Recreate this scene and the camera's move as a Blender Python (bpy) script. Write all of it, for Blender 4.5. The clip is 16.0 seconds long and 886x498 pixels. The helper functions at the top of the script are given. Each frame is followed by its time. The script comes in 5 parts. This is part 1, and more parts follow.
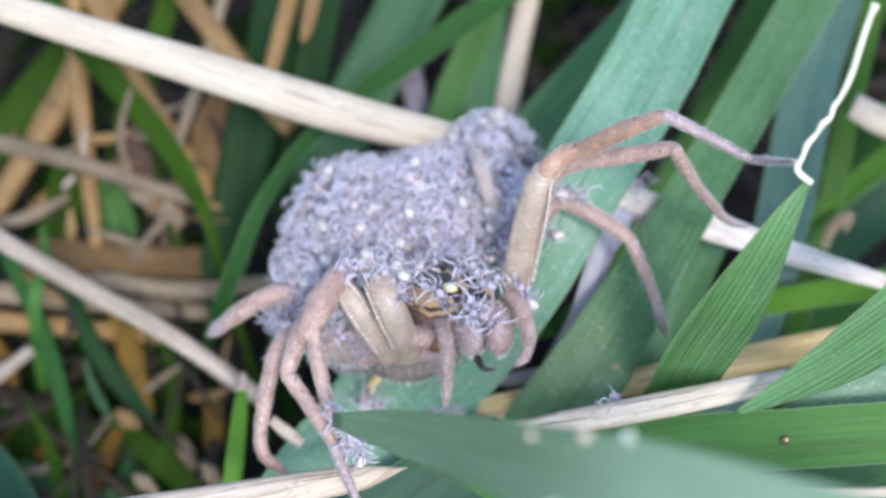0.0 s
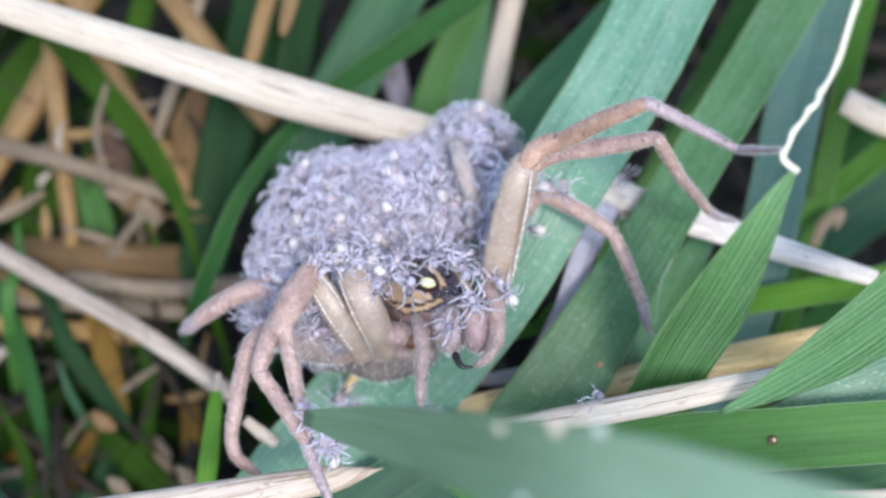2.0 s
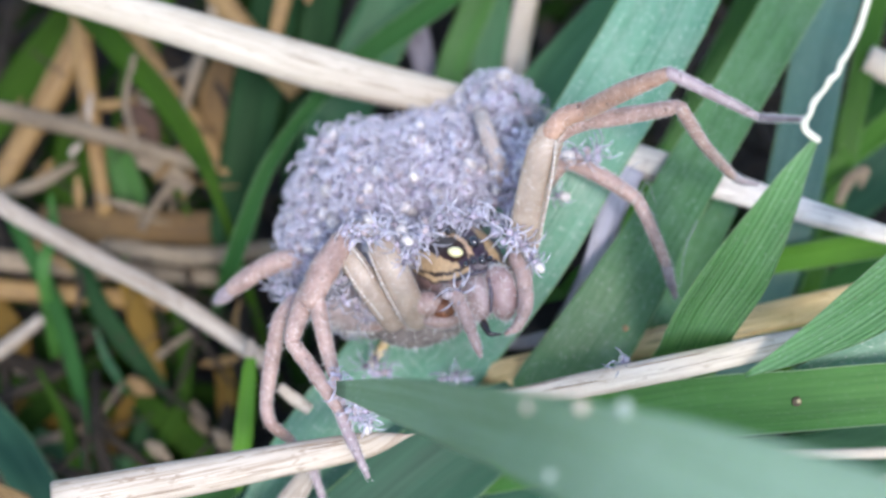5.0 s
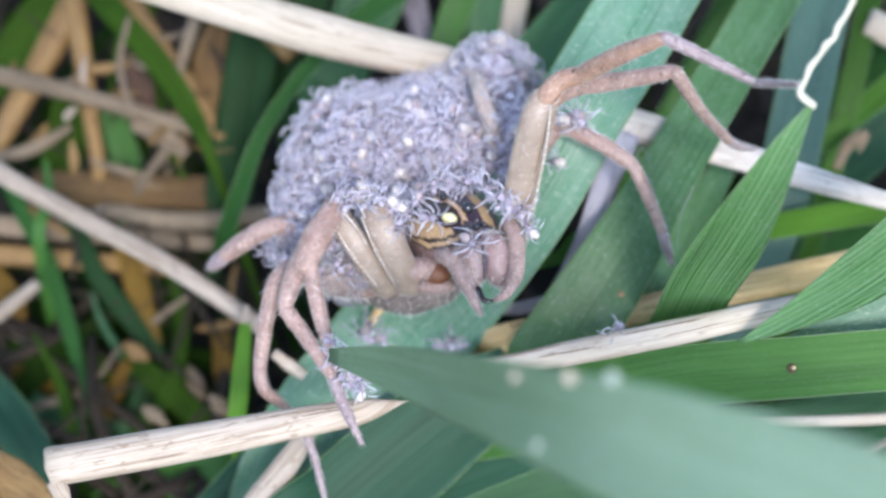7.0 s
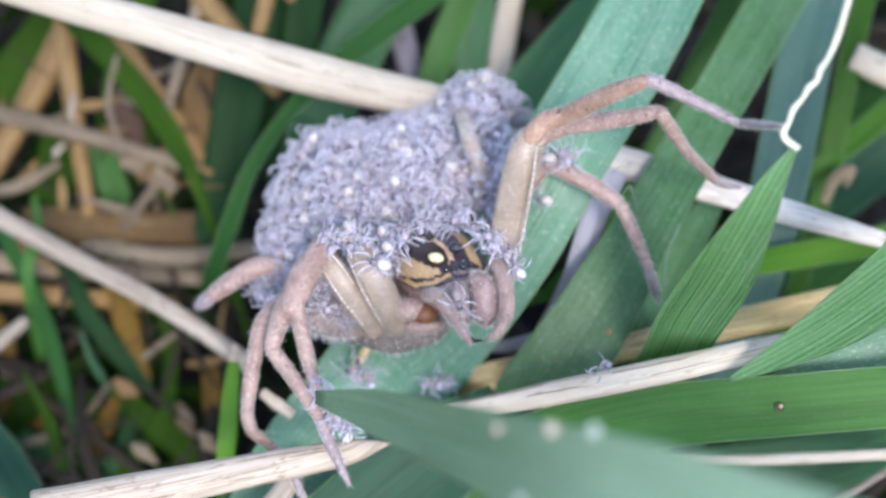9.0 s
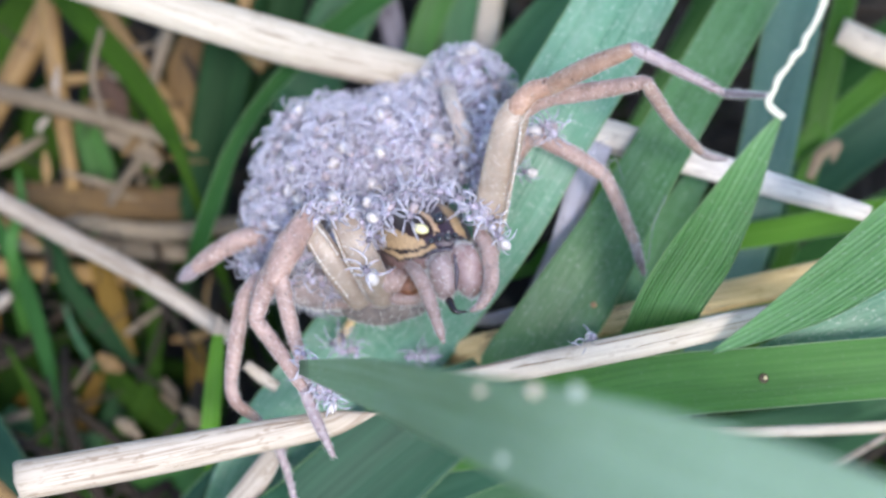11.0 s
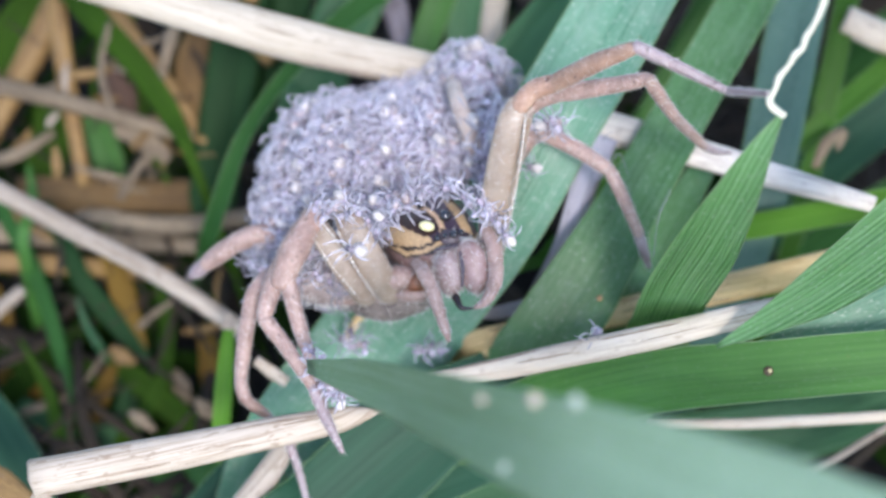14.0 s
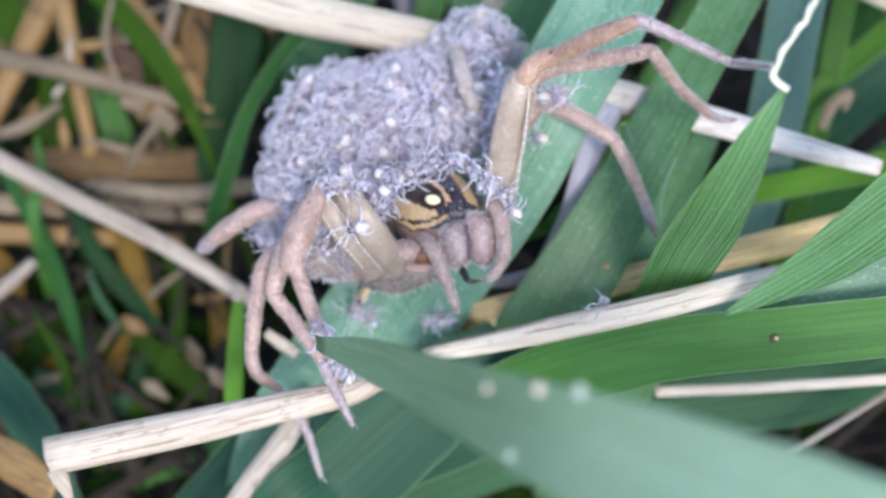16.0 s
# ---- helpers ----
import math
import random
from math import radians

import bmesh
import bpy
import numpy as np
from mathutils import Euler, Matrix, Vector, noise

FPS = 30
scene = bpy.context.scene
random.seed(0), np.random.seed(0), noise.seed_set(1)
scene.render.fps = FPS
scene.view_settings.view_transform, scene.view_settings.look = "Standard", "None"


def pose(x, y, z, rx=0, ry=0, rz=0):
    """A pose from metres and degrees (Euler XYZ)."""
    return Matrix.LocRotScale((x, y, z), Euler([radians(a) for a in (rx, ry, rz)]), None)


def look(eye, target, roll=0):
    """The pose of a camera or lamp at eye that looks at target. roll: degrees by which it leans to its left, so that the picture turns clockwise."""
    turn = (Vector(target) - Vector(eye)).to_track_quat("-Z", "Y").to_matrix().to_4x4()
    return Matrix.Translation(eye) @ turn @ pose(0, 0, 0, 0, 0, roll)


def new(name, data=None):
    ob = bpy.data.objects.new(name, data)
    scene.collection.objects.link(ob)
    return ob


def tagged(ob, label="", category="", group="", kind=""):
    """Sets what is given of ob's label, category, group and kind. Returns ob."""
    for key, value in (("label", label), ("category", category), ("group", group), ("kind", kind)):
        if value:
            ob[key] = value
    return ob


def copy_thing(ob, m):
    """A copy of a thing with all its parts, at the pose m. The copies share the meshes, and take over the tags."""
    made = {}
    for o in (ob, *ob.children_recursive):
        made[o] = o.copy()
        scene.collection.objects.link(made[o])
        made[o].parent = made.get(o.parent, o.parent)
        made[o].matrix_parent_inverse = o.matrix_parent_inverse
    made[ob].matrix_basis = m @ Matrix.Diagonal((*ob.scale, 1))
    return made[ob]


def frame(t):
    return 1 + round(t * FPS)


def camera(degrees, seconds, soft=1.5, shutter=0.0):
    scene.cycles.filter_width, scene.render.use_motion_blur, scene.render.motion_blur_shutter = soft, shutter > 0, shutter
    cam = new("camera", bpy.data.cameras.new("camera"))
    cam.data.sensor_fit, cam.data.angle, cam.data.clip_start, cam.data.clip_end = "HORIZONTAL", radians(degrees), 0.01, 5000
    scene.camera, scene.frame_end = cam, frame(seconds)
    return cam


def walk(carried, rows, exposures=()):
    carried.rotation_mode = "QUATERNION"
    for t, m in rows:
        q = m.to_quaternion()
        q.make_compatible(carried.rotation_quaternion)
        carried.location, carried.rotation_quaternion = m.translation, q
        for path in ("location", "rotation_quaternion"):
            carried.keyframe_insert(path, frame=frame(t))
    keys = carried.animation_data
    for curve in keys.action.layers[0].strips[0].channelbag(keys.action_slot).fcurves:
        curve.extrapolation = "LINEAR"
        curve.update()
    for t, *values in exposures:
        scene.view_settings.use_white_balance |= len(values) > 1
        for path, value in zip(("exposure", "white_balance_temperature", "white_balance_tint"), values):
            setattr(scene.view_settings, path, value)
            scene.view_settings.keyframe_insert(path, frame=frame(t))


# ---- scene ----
# A wolf spider with her young on her back, among lawn grass and straw; lengths below are in millimetres
cam = camera(36, 16.0, soft=2.6)
PATH = [
    (0.0, pose(-0.00175, -0.05336, 0.09086, 33.498, -1.602, 0.081)),
    (0.5, pose(-0.00166, -0.05324, 0.09120, 33.522, -1.723, -0.187)),
    (1.0, pose(-0.00184, -0.05407, 0.09024, 33.656, -2.408, 0.274)),
    (1.5, pose(-0.00105, -0.05509, 0.08658, 34.087, -3.030, 0.832)),
    (2.0, pose(-0.00054, -0.05293, 0.08858, 33.983, -1.661, 0.106)),
    (2.5, pose(-0.00108, -0.05344, 0.08943, 33.405, -1.210, 0.229)),
    (3.0, pose(-0.00127, -0.05365, 0.08944, 32.772, -1.450, -0.009)),
    (3.5, pose(-0.00114, -0.05374, 0.08927, 32.594, -0.900, 0.638)),
    (3.7, pose(-0.00124, -0.05367, 0.08931, 32.670, -1.060, 0.349)),
    (5.8, pose(-0.00025, -0.05203, 0.09069, 30.860, 0.176, -0.035)),
    (6.0, pose(-0.00047, -0.05245, 0.09040, 30.769, -0.092, 0.219)),
    (6.5, pose(-0.00039, -0.05240, 0.09018, 30.637, -0.429, -0.140)),
    (7.0, pose(0.00000, -0.05200, 0.09007, 30.000, 0.000, 0.000)),
    (7.5, pose(0.00017, -0.05128, 0.09085, 30.502, 0.128, -0.363)),
    (8.0, pose(0.00070, -0.05026, 0.09124, 30.247, 0.306, -0.589)),
    (8.5, pose(0.00057, -0.05083, 0.09086, 30.365, 0.061, -0.473)),
    (9.0, pose(0.00046, -0.05113, 0.09064, 30.843, -0.024, -0.334)),
    (9.2, pose(0.00036, -0.05117, 0.09088, 30.658, 0.069, -0.349)),
    (11.3, pose(0.00080, -0.05181, 0.08998, 30.332, -0.551, -0.468)),
    (11.5, pose(0.00093, -0.05163, 0.09015, 30.609, -0.220, -0.323)),
    (12.0, pose(0.00074, -0.05183, 0.09027, 30.526, -0.542, -0.640)),
    (12.5, pose(0.00110, -0.05137, 0.09029, 30.690, -0.616, -0.736)),
    (13.0, pose(0.00121, -0.05086, 0.09087, 30.320, -0.059, -0.767)),
    (13.5, pose(0.00125, -0.05055, 0.09133, 29.665, 0.203, -0.766)),
    (14.0, pose(0.00109, -0.05097, 0.09116, 29.188, 0.299, -0.681)),
    (14.5, pose(0.00080, -0.05139, 0.09087, 28.450, 0.182, -0.688)),
    (15.0, pose(0.00110, -0.05069, 0.09133, 28.254, 0.770, -0.721)),
    (15.5, pose(0.00118, -0.05034, 0.09183, 27.725, 0.917, -0.953)),
    (16.0, pose(0.00142, -0.04966, 0.09221, 26.743, 1.194, -1.279)),
]
walk(cam, PATH)
cam.data.dof.use_dof = True
cam.data.dof.focus_distance = 0.0680
cam.data.dof.aperture_fstop = 32.0

# ---- sky, sun, exposure ----
world = bpy.data.worlds.new("sky")
scene.world = world
world.use_nodes = True
sky = world.node_tree.nodes.new("ShaderNodeTexSky")
sky.sky_type, sky.sun_disc = "NISHITA", False
sky.sun_elevation, sky.sun_rotation = radians(52), radians(162)
world.node_tree.links.new(sky.outputs[0], world.node_tree.nodes["Background"].inputs[0])
world.node_tree.nodes["Background"].inputs[1].default_value = 0.19
sun = new("sun", bpy.data.lights.new("sun", "SUN"))
sun.data.energy, sun.data.angle, sun.data.color = 1.35, radians(12), (0.99, 0.97, 1.0)
sun.matrix_world = look((0.2, -0.6, 0.8), (0, 0, 0))
scene.view_settings.exposure = 1.02

MM = 0.001
RIGHT = Vector((1, 0, 0))
FACE = Vector((0, -0.5, 0.866))      # the side of the blades that is turned to the light
RISE = Vector((0, 0.866, 0.5))
rng = random.Random(7)


# ---- materials ----
def nodes_of(name):
    m = bpy.data.materials.new(name)
    m.use_nodes = True
    nt = m.node_tree
    return m, nt, nt.nodes["Principled BSDF"]


def put(nt, kind, **values):
    n = nt.nodes.new(kind)
    for key, v in values.items():
        n.inputs[key.replace("_", " ")].default_value = v
    return n


def coords(nt, which, sx, sy, sz):
    tc = nt.nodes.new("ShaderNodeTexCoord")
    mp = nt.nodes.new("ShaderNodeMapping")
    mp.inputs["Scale"].default_value = (sx, sy, sz)
    nt.links.new(tc.outputs[which], mp.inputs["Vector"])
    return mp.outputs[0]


def ramp(nt, fac, stops, step=False):
    r = nt.nodes.new("ShaderNodeValToRGB")
    r.color_ramp.interpolation = "CONSTANT" if step else "LINEAR"
    e = r.color_ramp.elements
    while len(e) < len(stops):
        e.new(0.5)
    for el, (p, c) in zip(e, stops):
        el.position, el.color = p, (*c, 1)
    nt.links.new(fac, r.inputs[0])
    return r.outputs[0]


def mix(nt, kind, fac, a, b):
    n = nt.nodes.new("ShaderNodeMix")
    n.data_type, n.blend_type = "RGBA", kind
    for sock, v in ((n.inputs[0], fac), (n.inputs[6], a), (n.inputs[7], b)):
        if isinstance(v, (int, float)):
            sock.default_value = v
        elif isinstance(v, tuple):
            sock.default_value = (*v, 1)
        else:
            nt.links.new(v, sock)
    return n.outputs[2]


def noise_tex(nt, vec, scale, detail=4.0, rough=0.55, distort=0.0):
    n = put(nt, "ShaderNodeTexNoise", Scale=scale, Detail=detail, Roughness=rough, Distortion=distort)
    nt.links.new(vec, n.inputs["Vector"])
    return n.outputs[0]


def bump(nt, bsdf, height, strength, depth):
    b = put(nt, "ShaderNodeBump", Strength=strength, Distance=depth)
    nt.links.new(height, b.inputs["Height"])
    nt.links.new(b.outputs[0], bsdf.inputs["Normal"])


def varied(nt, colour, amount):
    """Each object a little lighter or darker than the next."""
    info = nt.nodes.new("ShaderNodeObjectInfo")
    m = nt.nodes.new("ShaderNodeMapRange")
    m.inputs["To Min"].default_value, m.inputs["To Max"].default_value = 1 - amount, 1 + amount
    nt.links.new(info.outputs["Random"], m.inputs["Value"])
    h = nt.nodes.new("ShaderNodeHueSaturation")
    nt.links.new(m.outputs[0], h.inputs["Value"])
    nt.links.new(colour, h.inputs["Color"])
    return h.outputs[0]


def leaf_material(name, dark, light, pale, rough=0.42, through_light=0.3, veins=5.0, vein_bump=0.5, streak=0.5, gloss=0.5, dust_glint=0.0, lines=0.0, sky_tint=None):
    """Grass: parallel veins along the blade, paler streaks, small stains; light comes through."""
    m, nt, b = nodes_of(name)
    fine = noise_tex(nt, coords(nt, "UV", veins, 0.05, 1), 1.0, 3, 0.6)
    broad = noise_tex(nt, coords(nt, "UV", 0.7, 0.09, 1), 1.0, 3, 0.6, 0.4)
    col = ramp(nt, broad, [(0.3, dark), (0.7, light)])
    col = mix(nt, "MIX", ramp(nt, fine, [(0.42, (0, 0, 0)), (0.64, (streak,) * 3)]), col, pale)
    col = mix(nt, "MULTIPLY", ramp(nt, fine, [(0.3, (streak,) * 3), (0.42, (0, 0, 0))]), col, (0.55, 0.62, 0.5))
    spots = noise_tex(nt, coords(nt, "UV", 1, 1, 1), 1.3, 2, 0.5)
    col = mix(nt, "MIX", ramp(nt, spots, [(0.72, (0, 0, 0)), (0.78, (0.5, 0.5, 0.5))]), col, (0.16, 0.15, 0.05))
    if lines:
        wave = put(nt, "ShaderNodeTexWave")
        wave.wave_profile = "SIN"
        wave.inputs["Scale"].default_value, wave.inputs["Distortion"].default_value = 1.0, 1.6
        wave.inputs["Detail"].default_value, wave.inputs["Detail Scale"].default_value = 2.0, 0.3
        nt.links.new(coords(nt, "UV", 1.2, 0.05, 1), wave.inputs["Vector"])
        col = mix(nt, "MULTIPLY", ramp(nt, wave.outputs["Fac"], [(0.06, (lines,) * 3), (0.34, (0, 0, 0))]), col, (0.36, 0.46, 0.34))
        col = mix(nt, "MIX", ramp(nt, wave.outputs["Fac"], [(0.7, (0, 0, 0)), (1.0, (lines * 0.35,) * 3)]), col, pale)
    # pale flecks for dust and for painted-in sparkles, then broad worn patches
    if dust_glint:
        flecks = noise_tex(nt, coords(nt, "UV", 6.0, 2.6, 1), 1.0, 3, 0.7)
        col = mix(nt, "MIX", ramp(nt, flecks, [(0.585, (0, 0, 0)), (0.64, (dust_glint,) * 3)]), col, (0.52, 0.6, 0.52))
        worn = noise_tex(nt, coords(nt, "UV", 0.5, 0.3, 1), 1.0, 5, 0.7)
        col = mix(nt, "MIX", ramp(nt, worn, [(0.47, (0, 0, 0)), (0.65, (dust_glint * 0.5,) * 3)]), col, (0.3, 0.4, 0.31))
    # tint that grows along the blade: reflected sky put into the colour
    if sky_tint:
        tint, start, end, most = sky_tint
        sep = nt.nodes.new("ShaderNodeSeparateXYZ")
        nt.links.new(coords(nt, "UV", 1, 0.01, 1), sep.inputs[0])
        col = mix(nt, "MIX", ramp(nt, sep.outputs[1], [(start * 0.01, (0, 0, 0)), (end * 0.01, (most,) * 3)]), col, tint)
    col = varied(nt, col, 0.12)
    b.inputs["Specular IOR Level"].default_value = gloss
    nt.links.new(col, b.inputs["Base Color"])
    grain = noise_tex(nt, coords(nt, "UV", 9, 3, 1), 1.5, 2, 0.6)
    nt.links.new(ramp(nt, grain, [(0.3, (rough - 0.1,) * 3), (0.7, (rough + 0.15,) * 3)]), b.inputs["Roughness"])
    bump(nt, b, fine, vein_bump, 0.00006)
    tr = nt.nodes.new("ShaderNodeBsdfTranslucent")
    nt.links.new(mix(nt, "MULTIPLY", 1.0, col, (1.3, 1.5, 0.6)), tr.inputs[0])
    sh = nt.nodes.new("ShaderNodeMixShader")
    sh.inputs[0].default_value = through_light
    nt.links.new(b.outputs[0], sh.inputs[1])
    nt.links.new(tr.outputs[0], sh.inputs[2])
    nt.links.new(sh.outputs[0], nt.nodes["Material Output"].inputs[0])
    return m


def straw_material(name, dark, light, fibre, rough=0.6):
    """Dry straw: pale, with darker fibres along it and grey weathering."""
    m, nt, b = nodes_of(name)
    fine = noise_tex(nt, coords(nt, "UV", 6, 0.12, 1), 1.2, 4, 0.65)
    broad = noise_tex(nt, coords(nt, "UV", 0.5, 0.12, 1), 1.0, 4, 0.6, 0.5)
    col = ramp(nt, broad, [(0.25, dark), (0.6, light)])
    col = mix(nt, "MIX", ramp(nt, fine, [(0.47, (0, 0, 0)), (0.62, (0.8, 0.8, 0.8))]), col, fibre)
    specks = noise_tex(nt, coords(nt, "UV", 2.5, 0.9, 1), 1.0, 3, 0.6)
    col = mix(nt, "MIX", ramp(nt, specks, [(0.58, (0, 0, 0)), (0.66, (0.7, 0.7, 0.7))]), col, fibre)
    col = varied(nt, col, 0.12)
    nt.links.new(col, b.inputs["Base Color"])
    b.inputs["Roughness"].default_value = rough
    bump(nt, b, fine, 0.7, 0.00008)
    return m


def hide_material(name, dark, light, speck, scale=2.5, rough=0.45, sub=0.15, dots=0.0, gloss=0.5):
    """Spider skin: softly mottled, with pale specks of down and a few dark dots."""
    m, nt, b = nodes_of(name)
    c = coords(nt, "Object", 1000, 1000, 1000)
    half = tuple(0.6 * p + 0.4 * q for p, q in zip(dark, light))
    col = ramp(nt, noise_tex(nt, c, scale * 0.36, 6, 0.72), [(0.36, half), (0.56, light)])
    fine = noise_tex(nt, c, scale * 1.7, 5, 0.8, 0.4)
    col = mix(nt, "MIX", ramp(nt, fine, [(0.55, (0, 0, 0)), (0.68, (0.6, 0.6, 0.6))]), col, speck)
    col = mix(nt, "MIX", ramp(nt, fine, [(0.3, (0.65, 0.65, 0.65)), (0.43, (0, 0, 0))]), col, dark)
    if dots:
        spots = noise_tex(nt, c, scale * 1.1, 1, 0.5)
        col = mix(nt, "MIX", ramp(nt, spots, [(0.66, (0, 0, 0)), (0.71, (dots,) * 3)]), col, tuple(0.35 * v for v in dark))
    nt.links.new(col, b.inputs["Base Color"])
    b.inputs["Roughness"].default_value = rough
    b.inputs["Specular IOR Level"].default_value = gloss
    b.inputs["Subsurface Weight"].default_value = sub
    b.inputs["Subsurface Radius"].default_value = (0.0009, 0.0006, 0.0005)
    b.inputs["Sheen Weight"].default_value = 0.12
    b.inputs["Sheen Roughness"].default_value = 0.4
    b.inputs["Coat Weight"].default_value = 0.1
    b.inputs["Coat Roughness"].default_value = 0.3
    bump(nt, b, fine, 0.6, 0.00005)
    return m


def plain_material(name, colour, rough=0.5, vary=0.1, sub=0.0, coat=0.0, scale=4.0, alpha=1.0):
    m, nt, b = nodes_of(name)
    n = noise_tex(nt, coords(nt, "Object", 1000, 1000, 1000), scale, 3, 0.6)
    col = ramp(nt, n, [(0.3, tuple(c * 0.7 for c in colour)), (0.7, tuple(min(1, c * 1.15) for c in colour))])
    nt.links.new(varied(nt, col, vary), b.inputs["Base Color"])
    b.inputs["Roughness"].default_value = rough
    b.inputs["Subsurface Weight"].default_value = sub
    b.inputs["Subsurface Radius"].default_value = (0.0003, 0.0003, 0.0003)
    b.inputs["Coat Weight"].default_value = coat
    b.inputs["Alpha"].default_value = alpha
    return m


def carapace_material():
    """Glossy shield whose bands and lines are marked on the mesh itself."""
    m, nt, b = nodes_of("carapace")
    at = nt.nodes.new("ShaderNodeVertexColor")
    at.layer_name = "markings"
    fine = noise_tex(nt, coords(nt, "Object", 1000, 1000, 1000), 6, 3, 0.7)
    col = mix(nt, "MULTIPLY", 0.6, at.outputs[0], ramp(nt, fine, [(0.3, (0.6, 0.55, 0.5)), (0.65, (1.1, 1.1, 1.1))]))
    nt.links.new(col, b.inputs["Base Color"])
    b.inputs["Roughness"].default_value = 0.33
    bump(nt, b, fine, 0.4, 0.00005)
    return m


def soil_material():
    m, nt, b = nodes_of("soil")
    c = coords(nt, "Object", 1000, 1000, 1000)
    # soil brown taken near black, so the gaps between blades look shaded
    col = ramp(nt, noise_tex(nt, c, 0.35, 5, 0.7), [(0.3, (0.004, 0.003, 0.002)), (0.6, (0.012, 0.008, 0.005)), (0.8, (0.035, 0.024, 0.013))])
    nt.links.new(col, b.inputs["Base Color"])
    b.inputs["Roughness"].default_value = 0.9
    bump(nt, b, noise_tex(nt, c, 1.6, 4, 0.7), 0.8, 0.0005)
    return m


# darkest green: the background's shade is put into the blade colour
SHADED_NIGHT_LEAF = leaf_material("blade_night_shaded", (0.008, 0.034, 0.008), (0.018, 0.062, 0.018), (0.035, 0.085, 0.03), 0.6, 0.25, gloss=0.15)
LEAF = leaf_material("blade_green", (0.056, 0.152, 0.048), (0.095, 0.236, 0.082), (0.16, 0.32, 0.145), streak=0.35, dust_glint=0.3, lines=0.2)
RICH_LEAF = leaf_material("blade_rich", (0.042, 0.138, 0.02), (0.07, 0.21, 0.034), (0.11, 0.265, 0.058), 0.5, streak=0.3, gloss=0.35, dust_glint=0.05, lines=0.1)
BLUE_LEAF = leaf_material("blade_bluish", (0.095, 0.245, 0.145), (0.17, 0.37, 0.24), (0.32, 0.52, 0.39), 0.36, streak=0.35, dust_glint=0.75, lines=0.22)
# bluish blade as it looks in shade; the shade is in the colour
SHADED_TEAL_LEAF = leaf_material("blade_teal_shaded", (0.012, 0.054, 0.026), (0.024, 0.088, 0.045), (0.05, 0.13, 0.075), 0.5, 0.2, streak=0.3, gloss=0.25)
DUSKY_LEAF = leaf_material("blade_dusky", (0.06, 0.145, 0.11), (0.1, 0.215, 0.165), (0.17, 0.29, 0.235), 0.45, streak=0.3, dust_glint=0.2)
RIB_LEAF = leaf_material("blade_ribbed", (0.115, 0.262, 0.092), (0.18, 0.37, 0.15), (0.33, 0.51, 0.29), 0.4, 0.45, streak=0.35, dust_glint=0.3, lines=0.42)
# pale base and lengthwise tint stand in for the sky's reflection
NEAR_LEAF = leaf_material("blade_sky_paled", (0.175, 0.275, 0.145), (0.25, 0.375, 0.225), (0.36, 0.49, 0.36), 0.42, 0.3, streak=0.3, dust_glint=0.4, sky_tint=((0.43, 0.61, 0.55), 18, 55, 0.5))
BRIGHT_LEAF = leaf_material("blade_bright", (0.085, 0.235, 0.012), (0.135, 0.34, 0.025), (0.2, 0.42, 0.07), 0.5, 0.4, gloss=0.3)
# yellower green, darkened in its colour for blades standing in shade
SHADED_DEEP_LEAF = leaf_material("blade_deep_shaded", (0.018, 0.05, 0.003), (0.036, 0.092, 0.006), (0.068, 0.13, 0.016), 0.7, 0.3, gloss=0.12)
# blade green with the shade mixed into the colour
SHADE_LEAF = leaf_material("blade_shade_tinted", (0.024, 0.085, 0.03), (0.044, 0.135, 0.052), (0.08, 0.18, 0.085), 0.5, 0.3, gloss=0.3)
YELLOW_LEAF = leaf_material("blade_yellowing", (0.11, 0.057, 0.008), (0.18, 0.1, 0.016), (0.23, 0.15, 0.036), 0.7, 0.25, gloss=0.15)
# the tan straw again, dimmed in its colour
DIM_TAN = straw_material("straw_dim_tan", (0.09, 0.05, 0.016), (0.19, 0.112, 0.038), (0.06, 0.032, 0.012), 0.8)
# green darkened in its colour, for blades that lie in shadow
SHADED_GREEN_LEAF = leaf_material("blade_green_shaded", (0.022, 0.088, 0.018), (0.04, 0.135, 0.03), (0.07, 0.175, 0.055), 0.6, 0.3, streak=0.3, gloss=0.12)
CREAM_STRAW = straw_material("straw_cream", (0.46, 0.38, 0.28), (0.585, 0.505, 0.395), (0.37, 0.295, 0.21))
MID_LEAF = leaf_material("blade_mid", (0.05, 0.145, 0.058), (0.088, 0.23, 0.1), (0.12, 0.26, 0.13), 0.5, 0.3, streak=0.3, gloss=0.3)
VIVID_LEAF = leaf_material("blade_vivid", (0.036, 0.112, 0.008), (0.062, 0.178, 0.016), (0.1, 0.23, 0.035), 0.5, 0.4, gloss=0.25)
STRAW = straw_material("straw_pale", (0.42, 0.325, 0.235), (0.6, 0.505, 0.4), (0.29, 0.2, 0.13))
WHITE_STRAW = straw_material("straw_white", (0.52, 0.42, 0.31), (0.7, 0.6, 0.475), (0.45, 0.345, 0.245))
# white straw with a raised colour, making up for light the blades block
LIGHTENED_STRAW = straw_material("straw_lightened", (0.62, 0.54, 0.46), (0.82, 0.75, 0.67), (0.45, 0.38, 0.33))
DULL_STRAW = straw_material("straw_dull", (0.3, 0.235, 0.17), (0.5, 0.42, 0.34), (0.19, 0.135, 0.09), 0.7)
TAN_STRAW = straw_material("straw_tan", (0.165, 0.086, 0.022), (0.31, 0.185, 0.06), (0.105, 0.052, 0.016))
GOLD_STRAW = straw_material("straw_gold", (0.62, 0.41, 0.15), (0.84, 0.63, 0.33), (0.42, 0.25, 0.08))
